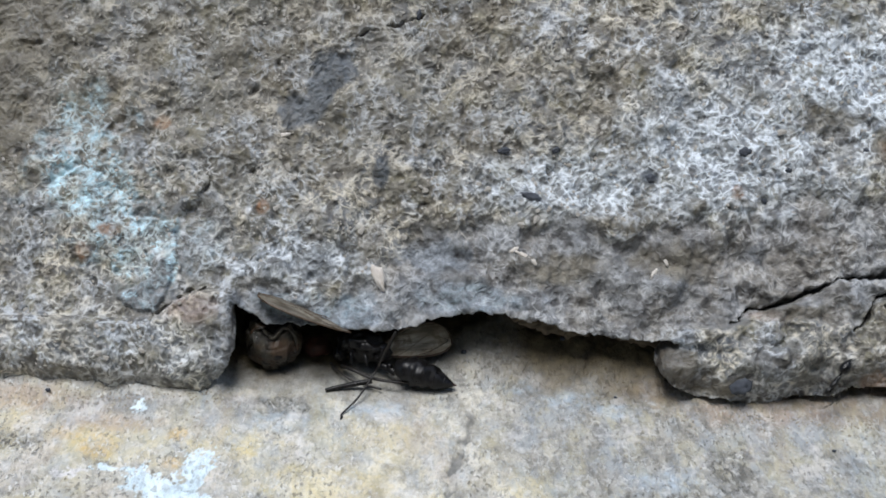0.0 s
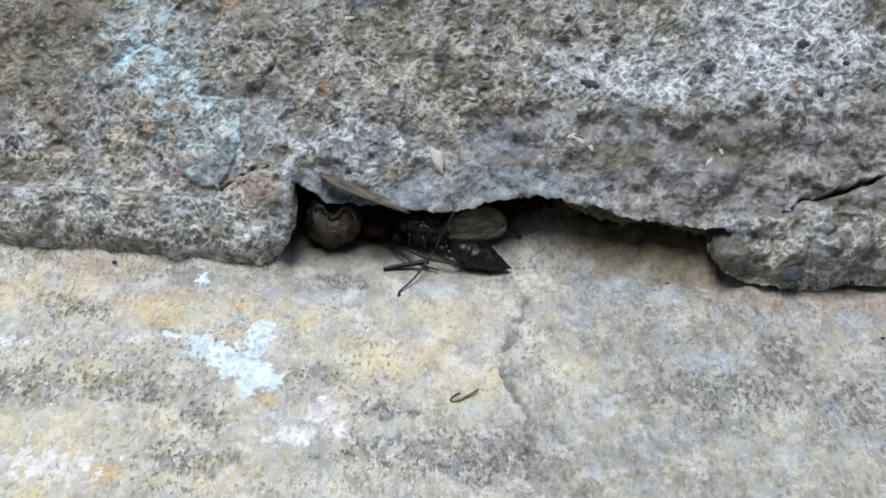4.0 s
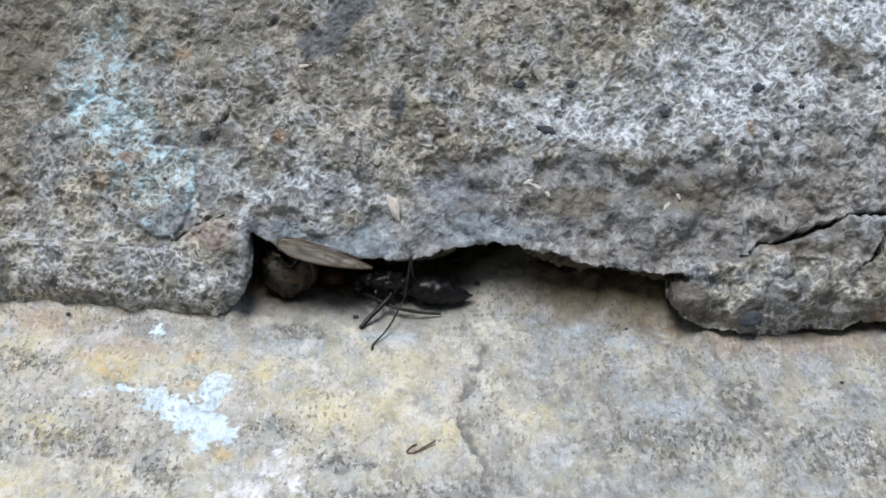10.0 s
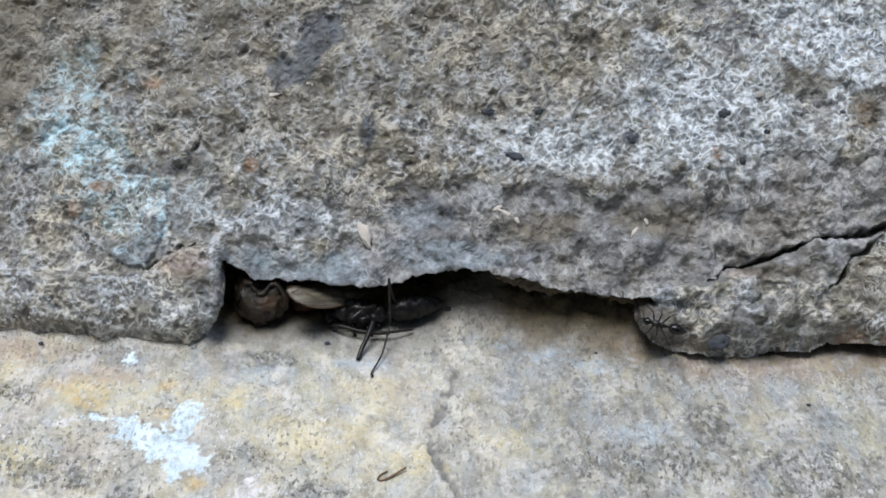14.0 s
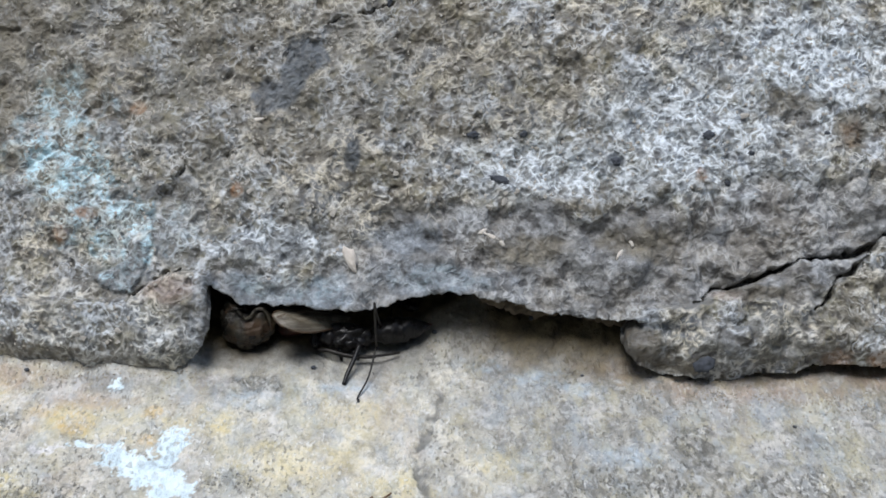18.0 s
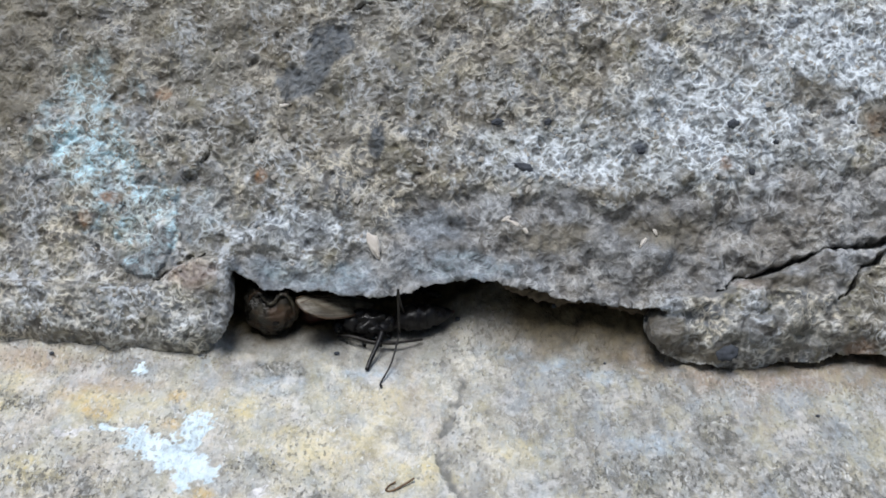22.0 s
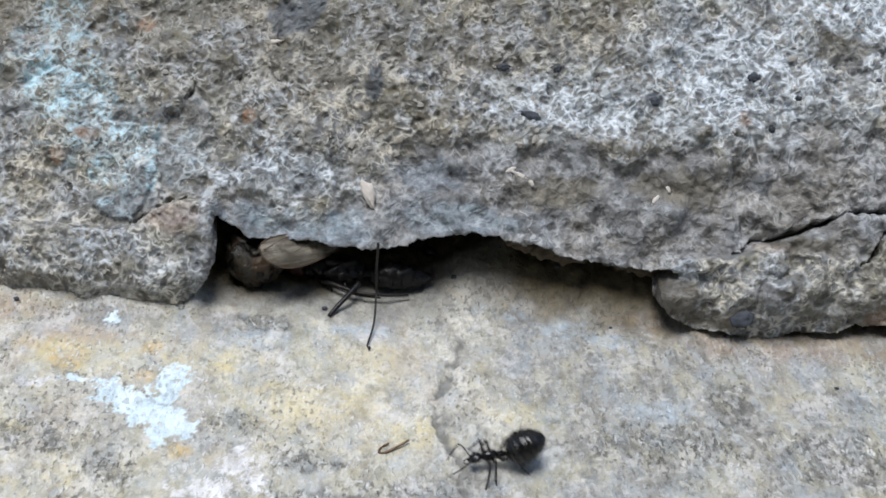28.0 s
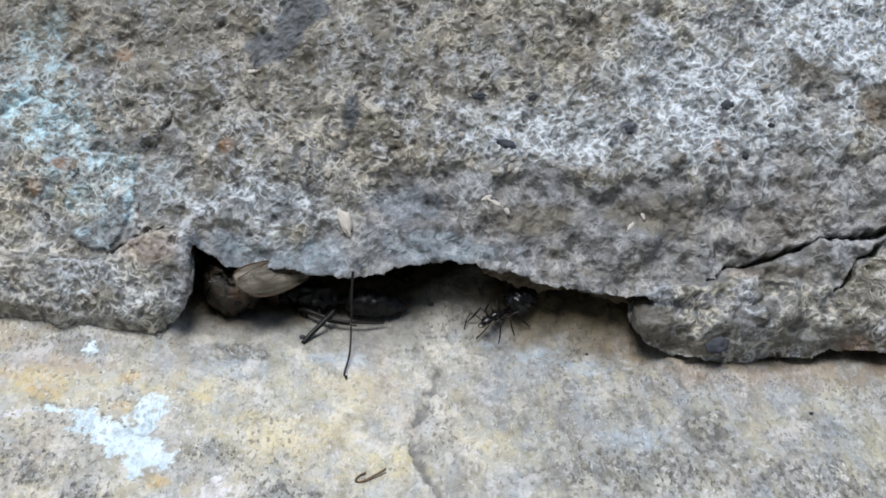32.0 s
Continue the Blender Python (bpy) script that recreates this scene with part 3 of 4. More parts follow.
def build_face():
    xs, ss = spread(-63, 63, GRID, -3000, 3000), spread(-3, 56, GRID, -40, 1300)
    x, s = np.meshgrid(xs, ss)
    h, fields = face_height(x, s)
    lumps = smooth(25, 28, np.abs(x))
    jag = (0.34 - 0.2 * lumps) * fbm(x, s, 1.5, 3, 91) + 0.2 * lumps * fbm(x, s, 0.7, 2, 93)
    taper = 4.2 * smooth(19, 26, x) * smooth(8.0, 6.0, s) * smooth(45, 32, x)
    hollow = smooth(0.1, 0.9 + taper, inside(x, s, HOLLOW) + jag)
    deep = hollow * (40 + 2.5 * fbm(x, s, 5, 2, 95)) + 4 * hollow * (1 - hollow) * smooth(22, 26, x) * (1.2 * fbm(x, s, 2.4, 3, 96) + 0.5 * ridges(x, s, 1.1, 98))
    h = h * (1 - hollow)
    # Shade of the hollow painted in soil brown, plus soil on the lump's end.
    fields["soil_shade"] = np.maximum(smooth(0.05, 0.45, hollow), 0.62 * smooth(30.5, 26.5, x + 1.4 * fbm(x, s, 2.5, 3, 99)) * smooth(24, 25.5, x) * smooth(8.6, 7.6, s))
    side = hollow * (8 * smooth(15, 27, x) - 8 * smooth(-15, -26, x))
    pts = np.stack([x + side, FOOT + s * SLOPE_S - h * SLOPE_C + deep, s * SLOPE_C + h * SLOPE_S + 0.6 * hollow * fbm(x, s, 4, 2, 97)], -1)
    # the block behind the face: its top, back and ends
    depth = 1200.0
    top, back = pts[-1:].copy(), pts[-1:].copy()
    top[..., 1], back[..., 1], back[..., 2] = depth, depth, -2.0
    pts = np.concatenate([pts, top, back], 0)
    ends = [pts[:, :1].copy(), pts[:, -1:].copy()]
    for end in ends:
        end[..., 1] = depth
    pts = np.concatenate([ends[0], pts, ends[1]], 1)
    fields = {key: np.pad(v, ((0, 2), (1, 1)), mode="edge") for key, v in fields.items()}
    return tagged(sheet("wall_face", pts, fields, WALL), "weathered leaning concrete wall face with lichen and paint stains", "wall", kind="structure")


def ground_height(x, y):
    h = 0.35 * fbm(x, y, 22, 2, 101) + 0.09 * fbm(x, y, 3.0, 3, 104) + 0.035 * fbm(x, y, 0.7, 2, 108)
    # grit packed against the foot of the lumps
    h = h + (1.3 * smooth(-26, -28, x) + 0.8 * smooth(27, 31, x)) * smooth(-16.5, -11.5, y + 0.9 * fbm(x, y, 3.0, 3, 143)) * smooth(30, 10, y)
    # soil banked up inside the hollow
    bank = smooth(-3, 9, x) * smooth(33, 27, x)
    h = h + bank * smooth(-9.5, -1.0, y) * (3.6 + 0.5 * fbm(x, y, 3.0, 3, 149)) * smooth(30, 12, y)
    line = [(3.6, -14.5), (3.2, -17), (2.4, -20.6), (1, -23.5), (0.8, -27), (1.4, -30), (2.4, -33), (4.0, -36.5), (3.6, -41)]
    d, along = near_line(x + 0.9 * fbm(x, y, 2.5, 3, 120), y + 0.9 * fbm(x, y, 2.5, 3, 123), line)
    scale = smooth(-60, -45, y) * smooth(0.85, 0.2, d * (1.2 + 0.8 * perlin(x / 2.2, y / 2.2, 141)))
    h = h - 0.3 * scale
    warp = 0.6 * fbm(x, y, 2.4, 3, 130)
    broad = fbm(x, y, 16, 3, 133)
    splash = smooth(0.0, 0.18, np.maximum(inside(x, y, [(-36, -25.5), (-33.2, -25.8), (-31, -27.3), (-29.5, -26.7), (-29.3, -23), (-27.2, -22.3), (-25.9, -23.8), (-26.6, -26.8), (-26.9, -28.3), (-25.2, -30.6), (-23.7, -33.3), (-25.9, -34.3), (-27.8, -35.8), (-28.9, -33.6), (-32.2, -31.1), (-35.2, -29.4)]) / 2.5,
                    blobs(x, y, [(-36.3, -15.2, 0.9, 0.9), (-38.5, -26.2, 1.6, 0.6)])) + 0.55 * fbm(x, y, 1.5, 4, 131, 0.72))
    chalk = smooth(0.0, 0.25, blobs(x, y, [(-19, -38, 2.0, 3.4), (-17, -40.6, 1.5, 1.5), (-22, -41.5, 3.0, 1.6), (-46.5, -48, 6, 2.6), (-56, -29, 2.4, 1.0), (-42, -27.5, 2.0, 0.9)]) + 0.8 * fbm(x, y, 1.3, 4, 135, 0.75) - 0.15)
    amber = np.clip(smooth(0.0, 0.6, blobs(x, y, [(-40, -22.5, 3.4, 3.0), (-43.5, -20.5, 3, 1.8), (-31, -20, 1.6, 1.5), (-30.8, -24.8, 1.6, 1.4), (-25, -36, 2.2, 1.5), (-40, -49, 3.2, 2.6), (-57, -19.5, 3, 3)]) + 0.4 * warp), 0, 1)
    gold = smooth(-0.15, 0.6, blobs(x, y, [(-40, -21.5, 10, 4.0), (-24, -21.5, 7, 3.2), (-15, -27.5, 11, 6.5), (-46, -45, 11, 6), (-49, -34, 9, 3.5), (-36, -40, 5, 3), (-24, -37, 4, 2.6), (-8, -20, 8, 4), (-2, -31, 6, 4), (-52, -50, 12, 8), (-30, -48, 6, 4), (-53, -20, 8, 5), (9, -27, 4, 2.5)]) + 0.6 * warp + 0.3 * broad)
    worn = smooth(0.0, 0.5, blobs(x, y, [(-50, -22, 6, 3), (-52, -36, 8, 4), (-40, -35, 7, 3.5), (-31.5, -39.5, 5, 3), (-32, -46, 7, 3), (-6, -43.5, 13, 4.5), (-21, -31, 4, 2.5), (-13, -37, 5, 2), (33, -22, 3, 5), (25, -30, 8, 4), (45, -30, 9, 5), (-19, -14, 4, 1.5)]) + 0.8 * warp + 0.2 * broad)
    grey = np.clip(smooth(-4, 14, x + 12 * broad) * 0.9 + smooth(0.0, 0.6, blobs(x, y, [(-22, -15, 9, 3), (5, -42, 14, 6), (-38, -15, 10, 2)]) + 0.5 * warp), 0, 1)
    grey = 0.5 + (grey - 0.5) * smooth(700, 150, np.hypot(x, y))
    fields = {
        "splash": splash,
        "chalk": chalk,
        "amber": amber,
        "worn": worn,
        # contact shade put into the slab's colour beside the gap
        "gap_shade": smooth(3.0, -0.5, x) * smooth(-29, -26, x) * smooth(-15.0, -9.0, y + 1.6 * fbm(x, y, 5, 3, 155)) * smooth(60, 20, y),
        # soil colour doubling as painted shade inside and in front of the hollow
        "soil_shade": smooth(400, 90, y) * smooth(400, 120, np.abs(x)) * np.maximum(smooth(-3.4, 3.4, y - np.interp(x, [-30, -24, -13, -5, 3, 12, 20, 27], [-9.0, -8.6, -7.2, -3.6, -0.6, 1.0, 0.3, -3.0]) + 1.8 * fbm(x, y, 4, 3, 145)), 0.8 * smooth(-14.5, -6, y + 2.4 * fbm(x, y, 4, 3, 147)) * smooth(2, 12, x) + 0.3 * smooth(-9, -3, y)),
        "gold": gold,
        "grey": grey,
        "blue": 0.75 * smooth(0.0, 0.8, blobs(x, y, [(9, -9.5, 5, 2), (14.8, -11, 6.5, 2.6), (20, -13, 4, 2), (25, -25, 6, 2.5), (-20, -17.5, 5, 2.5), (-8, -14, 6, 2)]) + 0.6 * warp),
        "rust": smooth(-0.2, 0.8, blobs(x, y, [(26, -9, 7, 3.5), (34, -12.6, 8, 3), (45, -11.5, 12, 3.4), (58, -9, 9, 4), (-49, -15, 8, 2.4), (-39, -18.3, 7, 2.2)]) + 0.5 * warp),
        "dirt": np.clip(0.9 * scale * smooth(-0.55, 0.1, fbm(x, y, 3, 2, 140)) + 0.8 * smooth(0.1, 0.5, blobs(x, y, [(-41.6, -15.3, 0.45, 0.35), (54.5, -17.5, 0.9, 0.6), (1.6, -8.4, 1.3, 0.35)]) + 0.2 * warp), 0, 0.85),
    }
    return h, fields


def build_ground():
    xs, ys = spread(-63, 63, GRID, -30000, 30000), spread(-56, 3, 0.22, -40000, 40000)
    x, y = np.meshgrid(xs, ys)
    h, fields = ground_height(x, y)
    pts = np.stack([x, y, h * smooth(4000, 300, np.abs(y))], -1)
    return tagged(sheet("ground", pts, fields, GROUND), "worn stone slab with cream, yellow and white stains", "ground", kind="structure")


face, ground = build_face(), build_ground()


def build_back():
    """An unseen plain wall, added behind the camera to block low sky light."""
    bm = bmesh.new()
    bmesh.ops.create_cube(bm, size=1.0)
    bmesh.ops.scale(bm, vec=(6.0, 0.2, 2.6), verts=bm.verts)
    bmesh.ops.bevel(bm, geom=bm.edges[:], offset=0.02, segments=2, affect="EDGES")
    me = bpy.data.meshes.new("wall_back")
    bm.to_mesh(me)
    bm.free()
    n = Nodes("grey_render")
    me.materials.append(n.done(n.ramp(n.noise(6, 6), (0.3, (0.14, 0.135, 0.125)), (0.7, (0.26, 0.25, 0.235))), 0.9, n.bump(n.noise(60, 4), 0.004, 0.6)))
    ob = tagged(new("wall_back", me), "unseen plain grey wall added to block low sky light", "wall", kind="structure")
    ob.location = (0, -1.3, 1.28)
    return ob


build_back()


def floor_z(x, y):
    """The ground's height in millimetres."""
    return float(ground_height(np.array([float(x)]), np.array([float(y)]))[0][0])


def face_h(x, s):
    return float(face_height(np.array([float(x)]), np.array([float(s)]))[0][0])


# ---- helpers for things ----
def part(name, bm, material, parent, label=""):
    """Links a bmesh, in millimetres, as one mesh object under parent."""
    me = bpy.data.meshes.new(name)
    bmesh.ops.scale(bm, vec=(MM, MM, MM), verts=bm.verts)
    bmesh.ops.recalc_face_normals(bm, faces=bm.faces)
    for f in bm.faces:
        f.smooth = True
    bm.to_mesh(me)
    bm.free()
    me.materials.append(material)
    ob = new(name, me)
    if parent:
        ob.parent = parent
    return tagged(ob, label) if label else ob


def ball(bm, centre, radii, turn=None, seg=14, rings=10, bumps=0.0, seed=0, taper=0.0):
    """An ellipsoid, tapered along x and a little uneven."""
    made = bmesh.ops.create_uvsphere(bm, u_segments=seg, v_segments=rings, radius=1.0)["verts"]
    m = Matrix.Translation(centre) @ (turn or Matrix.Identity(4))
    for v in made:
        p = v.co.copy()
        k = 1 + bumps * noise.noise(p * 2.1 + Vector((seed, 0, 0)))
        pinch = 1 - taper * (p.x * 0.5 + 0.5)
        v.co = m @ Vector((p.x * radii[0] * k, p.y * radii[1] * k * pinch, p.z * radii[2] * k * pinch))
    return made


def tube(bm, points, radii, sides=7):
    """A tapering limb through the points."""
    pts = [Vector(p) for p in points]
    loops = []
    for i, p in enumerate(pts):
        way = (pts[min(i + 1, len(pts) - 1)] - pts[max(i - 1, 0)]).normalized()
        a = way.orthogonal().normalized()
        b = way.cross(a)
        loops.append([bm.verts.new(p + radii[i] * (math.cos(6.2832 * k / sides) * a + math.sin(6.2832 * k / sides) * b)) for k in range(sides)])
    for one, two in zip(loops, loops[1:]):
        for k in range(sides):
            bm.faces.new((one[k], one[(k + 1) % sides], two[(k + 1) % sides], two[k]))
    bm.faces.new(loops[0][::-1])
    bm.faces.new(loops[-1])


def curve_points(points, steps=5):
    """A smooth run through the points."""
    pts = [Vector(p) for p in points]
    out = []
    for i in range(len(pts) - 1):
        p0, p1, p2, p3 = pts[max(i - 1, 0)], pts[i], pts[i + 1], pts[min(i + 2, len(pts) - 1)]
        for k in range(steps):
            t = k / steps
            out.append(0.5 * (2 * p1 + (p2 - p0) * t + (2 * p0 - 5 * p1 + 4 * p2 - p3) * t * t + (3 * p1 - 3 * p2 + p3 - p0) * t**3))
    return out + [pts[-1]]


def bent_tube(bm, points, r0, r1, sides=7, steps=4):
    run = curve_points(points, steps)
    tube(bm, run, [r0 + (r1 - r0) * i / (len(run) - 1) for i in range(len(run))], sides)


def thing(name, m, label, category, group=""):
    root = new(name)
    root.empty_display_size = 0.002
    root.matrix_basis = m
    return tagged(root, label, category, group)


# ---- ants ----
def gaster_mesh(length, width, bands=5, rough=0.0, blunt=0.8):
    """An abdomen along -x in overlapping plates, pointed at its end."""
    bm = bmesh.new()
    rows, sides = 26, 16
    loops = []
    for i in range(rows + 1):
        t = i / rows
        r = width * math.sin(math.pi * min(1, 0.06 + 0.94 * t) ** 0.78) ** blunt if t < 1 else 0.02
        r = max(r, 0.03)
        step = (t * bands) % 1.0
        r *= 1 + 0.09 * (step - 0.5) * (0.1 < t < 0.95)
        w = [1 + rough * noise.noise(Vector((9 * t, 2.2 * math.cos(6.2832 * k / sides), 2.2 * math.sin(6.2832 * k / sides)))) for k in range(sides)]
        loops.append([bm.verts.new((-t * length, w[k] * r * math.cos(6.2832 * k / sides), 0.94 * w[k] * r * math.sin(6.2832 * k / sides) - 0.10 * length * t * t)) for k in range(sides)])
    for one, two in zip(loops, loops[1:]):
        for k in range(sides):
            bm.faces.new((one[k], one[(k + 1) % sides], two[(k + 1) % sides], two[k]))
    bm.faces.new(loops[0])
    bm.faces.new(loops[-1])
    return bm


def build_ant(name, size, big, raised, label, stout=0.62, lean=0.0):
    """An ant that looks along +x, its feet at z = 0. size: its length in mm; big: its abdomen's size; raised: its abdomen's lift in degrees."""
    k = size / 5.6
    ant = thing(name, Matrix.Identity(4), label, "ant", "worker ants at the gap")
    bm = bmesh.new()
    ball(bm, Vector((0.55, 0, 1.15)) * k, (0.66 * k, 0.38 * k, 0.4 * k), None, 14, 10, 0.08, 1)
    ball(bm, Vector((-0.15, 0, 1.08)) * k, (0.6 * k, 0.25 * k, 0.3 * k), None, 12, 8, 0.08, 2)
    part("thorax", bm, ANT, ant)
    bm = bmesh.new()
    ball(bm, Vector((-0.82, 0, 1.0)) * k, (0.2 * k, 0.14 * k, 0.26 * k), None, 10, 7)
    tube(bm, [Vector(p) * k for p in ((-0.6, 0, 1.0), (-0.8, 0, 0.95), (-1.05, 0, 1.0))], [0.09 * k] * 3)
    part("petiole", bm, ANT, ant)
    gaster = part("gaster", gaster_mesh(2.0 * k * big, stout * k * big, 5, 0.05, 0.8 if stout < 0.7 else 0.5), ANT, ant, "glossy black banded abdomen")
    gaster.matrix_basis = Matrix.Translation(Vector((-0.98, 0, 1.0)) * k * MM) @ pose(0, 0, 0, 0, raised, lean)
    bm = bmesh.new()
    ball(bm, Vector((1.62, 0, 1.1)) * k, (0.52 * k, 0.46 * k, 0.32 * k), pose(0, 0, 0, 0, 18, 0), 14, 10, 0.0, 0, 0.25)
    tube(bm, [Vector(p) * k for p in ((1.0, 0, 1.15), (1.3, 0, 1.12))], [0.13 * k, 0.16 * k])
    head = part("head", bm, ANT, ant)
    for side in (-1, 1):
        bm = bmesh.new()
        ball(bm, Vector((1.6, side * 0.4, 1.22)) * k, (0.11 * k, 0.06 * k, 0.1 * k), None, 8, 6)
        part("eye", bm, PREY, head)
        bm = bmesh.new()
        bent_tube(bm, [Vector(p) * k for p in ((2.0, side * 0.2, 0.95), (2.25, side * 0.2, 0.85), (2.4, side * 0.03, 0.8))], 0.08 * k, 0.03 * k, 6, 3)
        part("mandible", bm, LEG, head)
        bm = bmesh.new()
        bent_tube(bm, [Vector(p) * k for p in ((1.95, side * 0.2, 1.2), (2.3, side * 0.8, 1.6), (2.5, side * 1.05, 1.65))], 0.05 * k, 0.045 * k, 6, 3)
        bent_tube(bm, [Vector(p) * k for p in ((2.5, side * 1.05, 1.65), (2.9, side * 0.95, 1.2), (3.35, side * 0.7, 0.6))], 0.05 * k, 0.06 * k, 6, 3)
        part("antenna", bm, LEG, head)
    legs = []
    for n, (x, reach) in enumerate(((0.75, 1.0), (0.3, -0.15), (-0.1, -1.35))):
        for side in (-1, 1):
            bm = bmesh.new()
            mid, foot = 0.45 * reach, 1.15 * reach
            bent_tube(bm, [Vector(p) * k for p in ((0, 0, 0), (0.1 * reach, side * 0.25, -0.05))], 0.1 * k, 0.09 * k, 6, 2)
            bent_tube(bm, [Vector(p) * k for p in ((0.1 * reach, side * 0.25, -0.05), (mid, side * 0.95, 0.62))], 0.11 * k, 0.085 * k, 6, 2)
            bent_tube(bm, [Vector(p) * k for p in ((mid, side * 0.95, 0.62), (0.8 * reach, side * 1.35, -0.35), (foot, side * 1.6, -0.92))], 0.085 * k, 0.055 * k, 6, 3)
            leg = part("leg", bm, LEG, ant)
            leg.matrix_basis = pose(x * k * MM, side * 0.18 * k * MM, 0.95 * k * MM)
            legs.append((leg, leg.matrix_basis.copy(), (n + (side > 0)) % 2))
    return ant, legs


ant_in, ant_in_legs = build_ant("ant", 5.8, 1.05, 4, "small black ant running over the stone slab")
ant_right, ant_right_legs = build_ant("ant", 6.0, 1.05, 6, "small black ant climbing over the concrete lump")
ant_big, ant_big_legs = build_ant("ant", 8.3, 1.36, 42, "large black ant with a raised swollen abdomen", 0.92, -14)

# ---- the dead winged insect in the gap ----
prey = thing("dead_insect", pose(-0.0095, -0.008, 0), "dead black winged insect lying in the gap under the wall", "insect")


def prey_part(name, bm, mat, label=""):
    return part(name, bm, mat, prey, label)


def leaf_ring(length, width, steps=30):
    """The outline of a wing: narrow at its root, round at its tip."""
    ring = []
    for i in range(steps):
        a = 6.2832 * i / steps
        u = 0.5 - 0.5 * math.cos(a)
        r = width * 0.5 * (math.sin(math.pi * u**0.72)) ** 0.55
        ring.append(((u - 0.5) * length, (0.62 * r if a < math.pi else -1.2 * r) + 0.06 * width * math.sin(2 * a)))
    return ring


def build_wing(length, width, label, skin=WING):
    bm = bmesh.new()
    ring = leaf_ring(length, width)
    layers = []
    for z in (0.035, -0.035):
        outer = [bm.verts.new((x, y, z)) for x, y in ring]
        inner = [bm.verts.new((0.6 * x, 0.55 * y, z + 0.28)) for x, y in ring]
        mid = bm.verts.new((0, 0, z + 0.34))
        for k in range(len(ring)):
            j = (k + 1) % len(ring)
            bm.faces.new((outer[k], outer[j], inner[j], inner[k]))
            bm.faces.new((inner[k], inner[j], mid))
        layers.append(outer)
    for k in range(len(ring)):
        j = (k + 1) % len(ring)
        bm.faces.new((layers[0][k], layers[0][j], layers[1][j], layers[1][k]))
    wing = prey_part("wing", bm, skin, label)
    for y0, y1, y2 in ((0.28, 0.27, 0.12), (0.2, 0.05, -0.1), (0.0, -0.22, -0.3), (-0.3, 0.1, 0.24)):
        bm = bmesh.new()
        run = [(-0.46 * length, 0.05 * y0 * width, 0.1), (-0.2 * length, 0.8 * y0 * width, 0.3), (0.1 * length, y1 * width, 0.34), (0.38 * length, y2 * width, 0.2)]
        bent_tube(bm, run, 0.055, 0.03, 5, 4)
        part("vein", bm, VEIN, wing)
    bm = bmesh.new()
    tube(bm, [(x, y, 0.02) for x, y in ring] + [(*ring[0], 0.02)], [0.11] * (len(ring) + 1), 6)
    part("wing_edge", bm, VEIN, wing, "dark brown thickened wing edge")
    return wing


bm = bmesh.new()
ball(bm, (0, 0, 0), (2.3, 1.5, 1.6), None, 32, 22, 0.35, 3)
ball(bm, (0.5, -0.9, 0.9), (0.9, 0.6, 0.6), None, 14, 10, 0.4, 13)
ball(bm, (-0.8, -0.8, 0.8), (0.7, 0.6, 0.7), None, 14, 10, 0.4, 14)
ball(bm, (-1.9, -0.1, 0.35), (1.1, 1.05, 1.0), None, 14, 10, 0.1, 4)
ball(bm, (1.7, 0.1, -0.1), (1.3, 1.1, 1.1), None, 14, 10, 0.1, 5)
for v in bm.verts:
    v.co *= 1.15 * (1 + 0.13 * noise.noise(v.co * 1.6) + 0.07 * noise.noise(v.co * 3.7))
for leg in (((-0.6, -1.2, -0.2), (-0.9, -2.1, 0.5), (-0.5, -2.9, -0.6)), ((0.7, -1.2, -0.2), (1.0, -2.2, 0.6), (1.5, -2.8, -0.5)), ((1.6, -0.9, -0.3), (2.4, -1.7, 0.5))):
    bent_tube(bm, leg, 0.3, 0.16, 7, 3)
prey_thorax = prey_part("thorax", bm, PREY)
bm = bmesh.new()
bent_tube(bm, [(-0.6, 0, 0.1), (0.5, 0, 0.15), (1.6, 0, 0.0)], 0.42, 0.5, 8, 3)
ball(bm, (0.6, 0, 0.4), (0.45, 0.4, 0.6), None, 10, 8)
prey_petiole = prey_part("petiole", bm, PREY)
bm = gaster_mesh(7.5, 1.72, 6, 0.3, 0.7)
bmesh.ops.rotate(bm, verts=bm.verts, matrix=Matrix.Rotation(math.pi, 3, "Z"))
bmesh.ops.translate(bm, verts=bm.verts, vec=(-3.6, 0, 0.2))
prey_gaster = prey_part("gaster", bm, PREY, "dull black ringed abdomen with a pointed tip")
bm = bmesh.new()
bent_tube(bm, [(2.9, 0, -0.3), (3.6, 0.05, -0.5), (4.1, 0.15, -0.6)], 0.46, 0.06, 7, 3)
part("sting", bm, RED, prey_gaster, "red-brown tip")
for n in range(1, 6):
    bm = bmesh.new()
    t = n / 6
    r = 1.72 * math.sin(math.pi * (0.06 + 0.94 * t) ** 0.78) ** 0.7
    ring = [(7.5 * t - 3.6, 1.01 * r * math.cos(a), 0.94 * 1.01 * r * math.sin(a) - 0.75 * t * t + 0.2) for a in [6.2832 * k / 20 for k in range(21)]]
    tube(bm, ring, [0.06] * 21, 5)
    part("ring", bm, PREY, prey_gaster)
bm = bmesh.new()
ball(bm, (0, 0, 0), (0.85, 1.1, 0.95), None, 14, 10, 0.08, 8)
prey_head = prey_part("head", bm, PREY)
for side in (-1, 1):
    bm = bmesh.new()
    ball(bm, (-0.25, side * 0.8, 0.25), (0.42, 0.28, 0.5), None, 10, 8)
    part("eye", bm, ANT, prey_head)

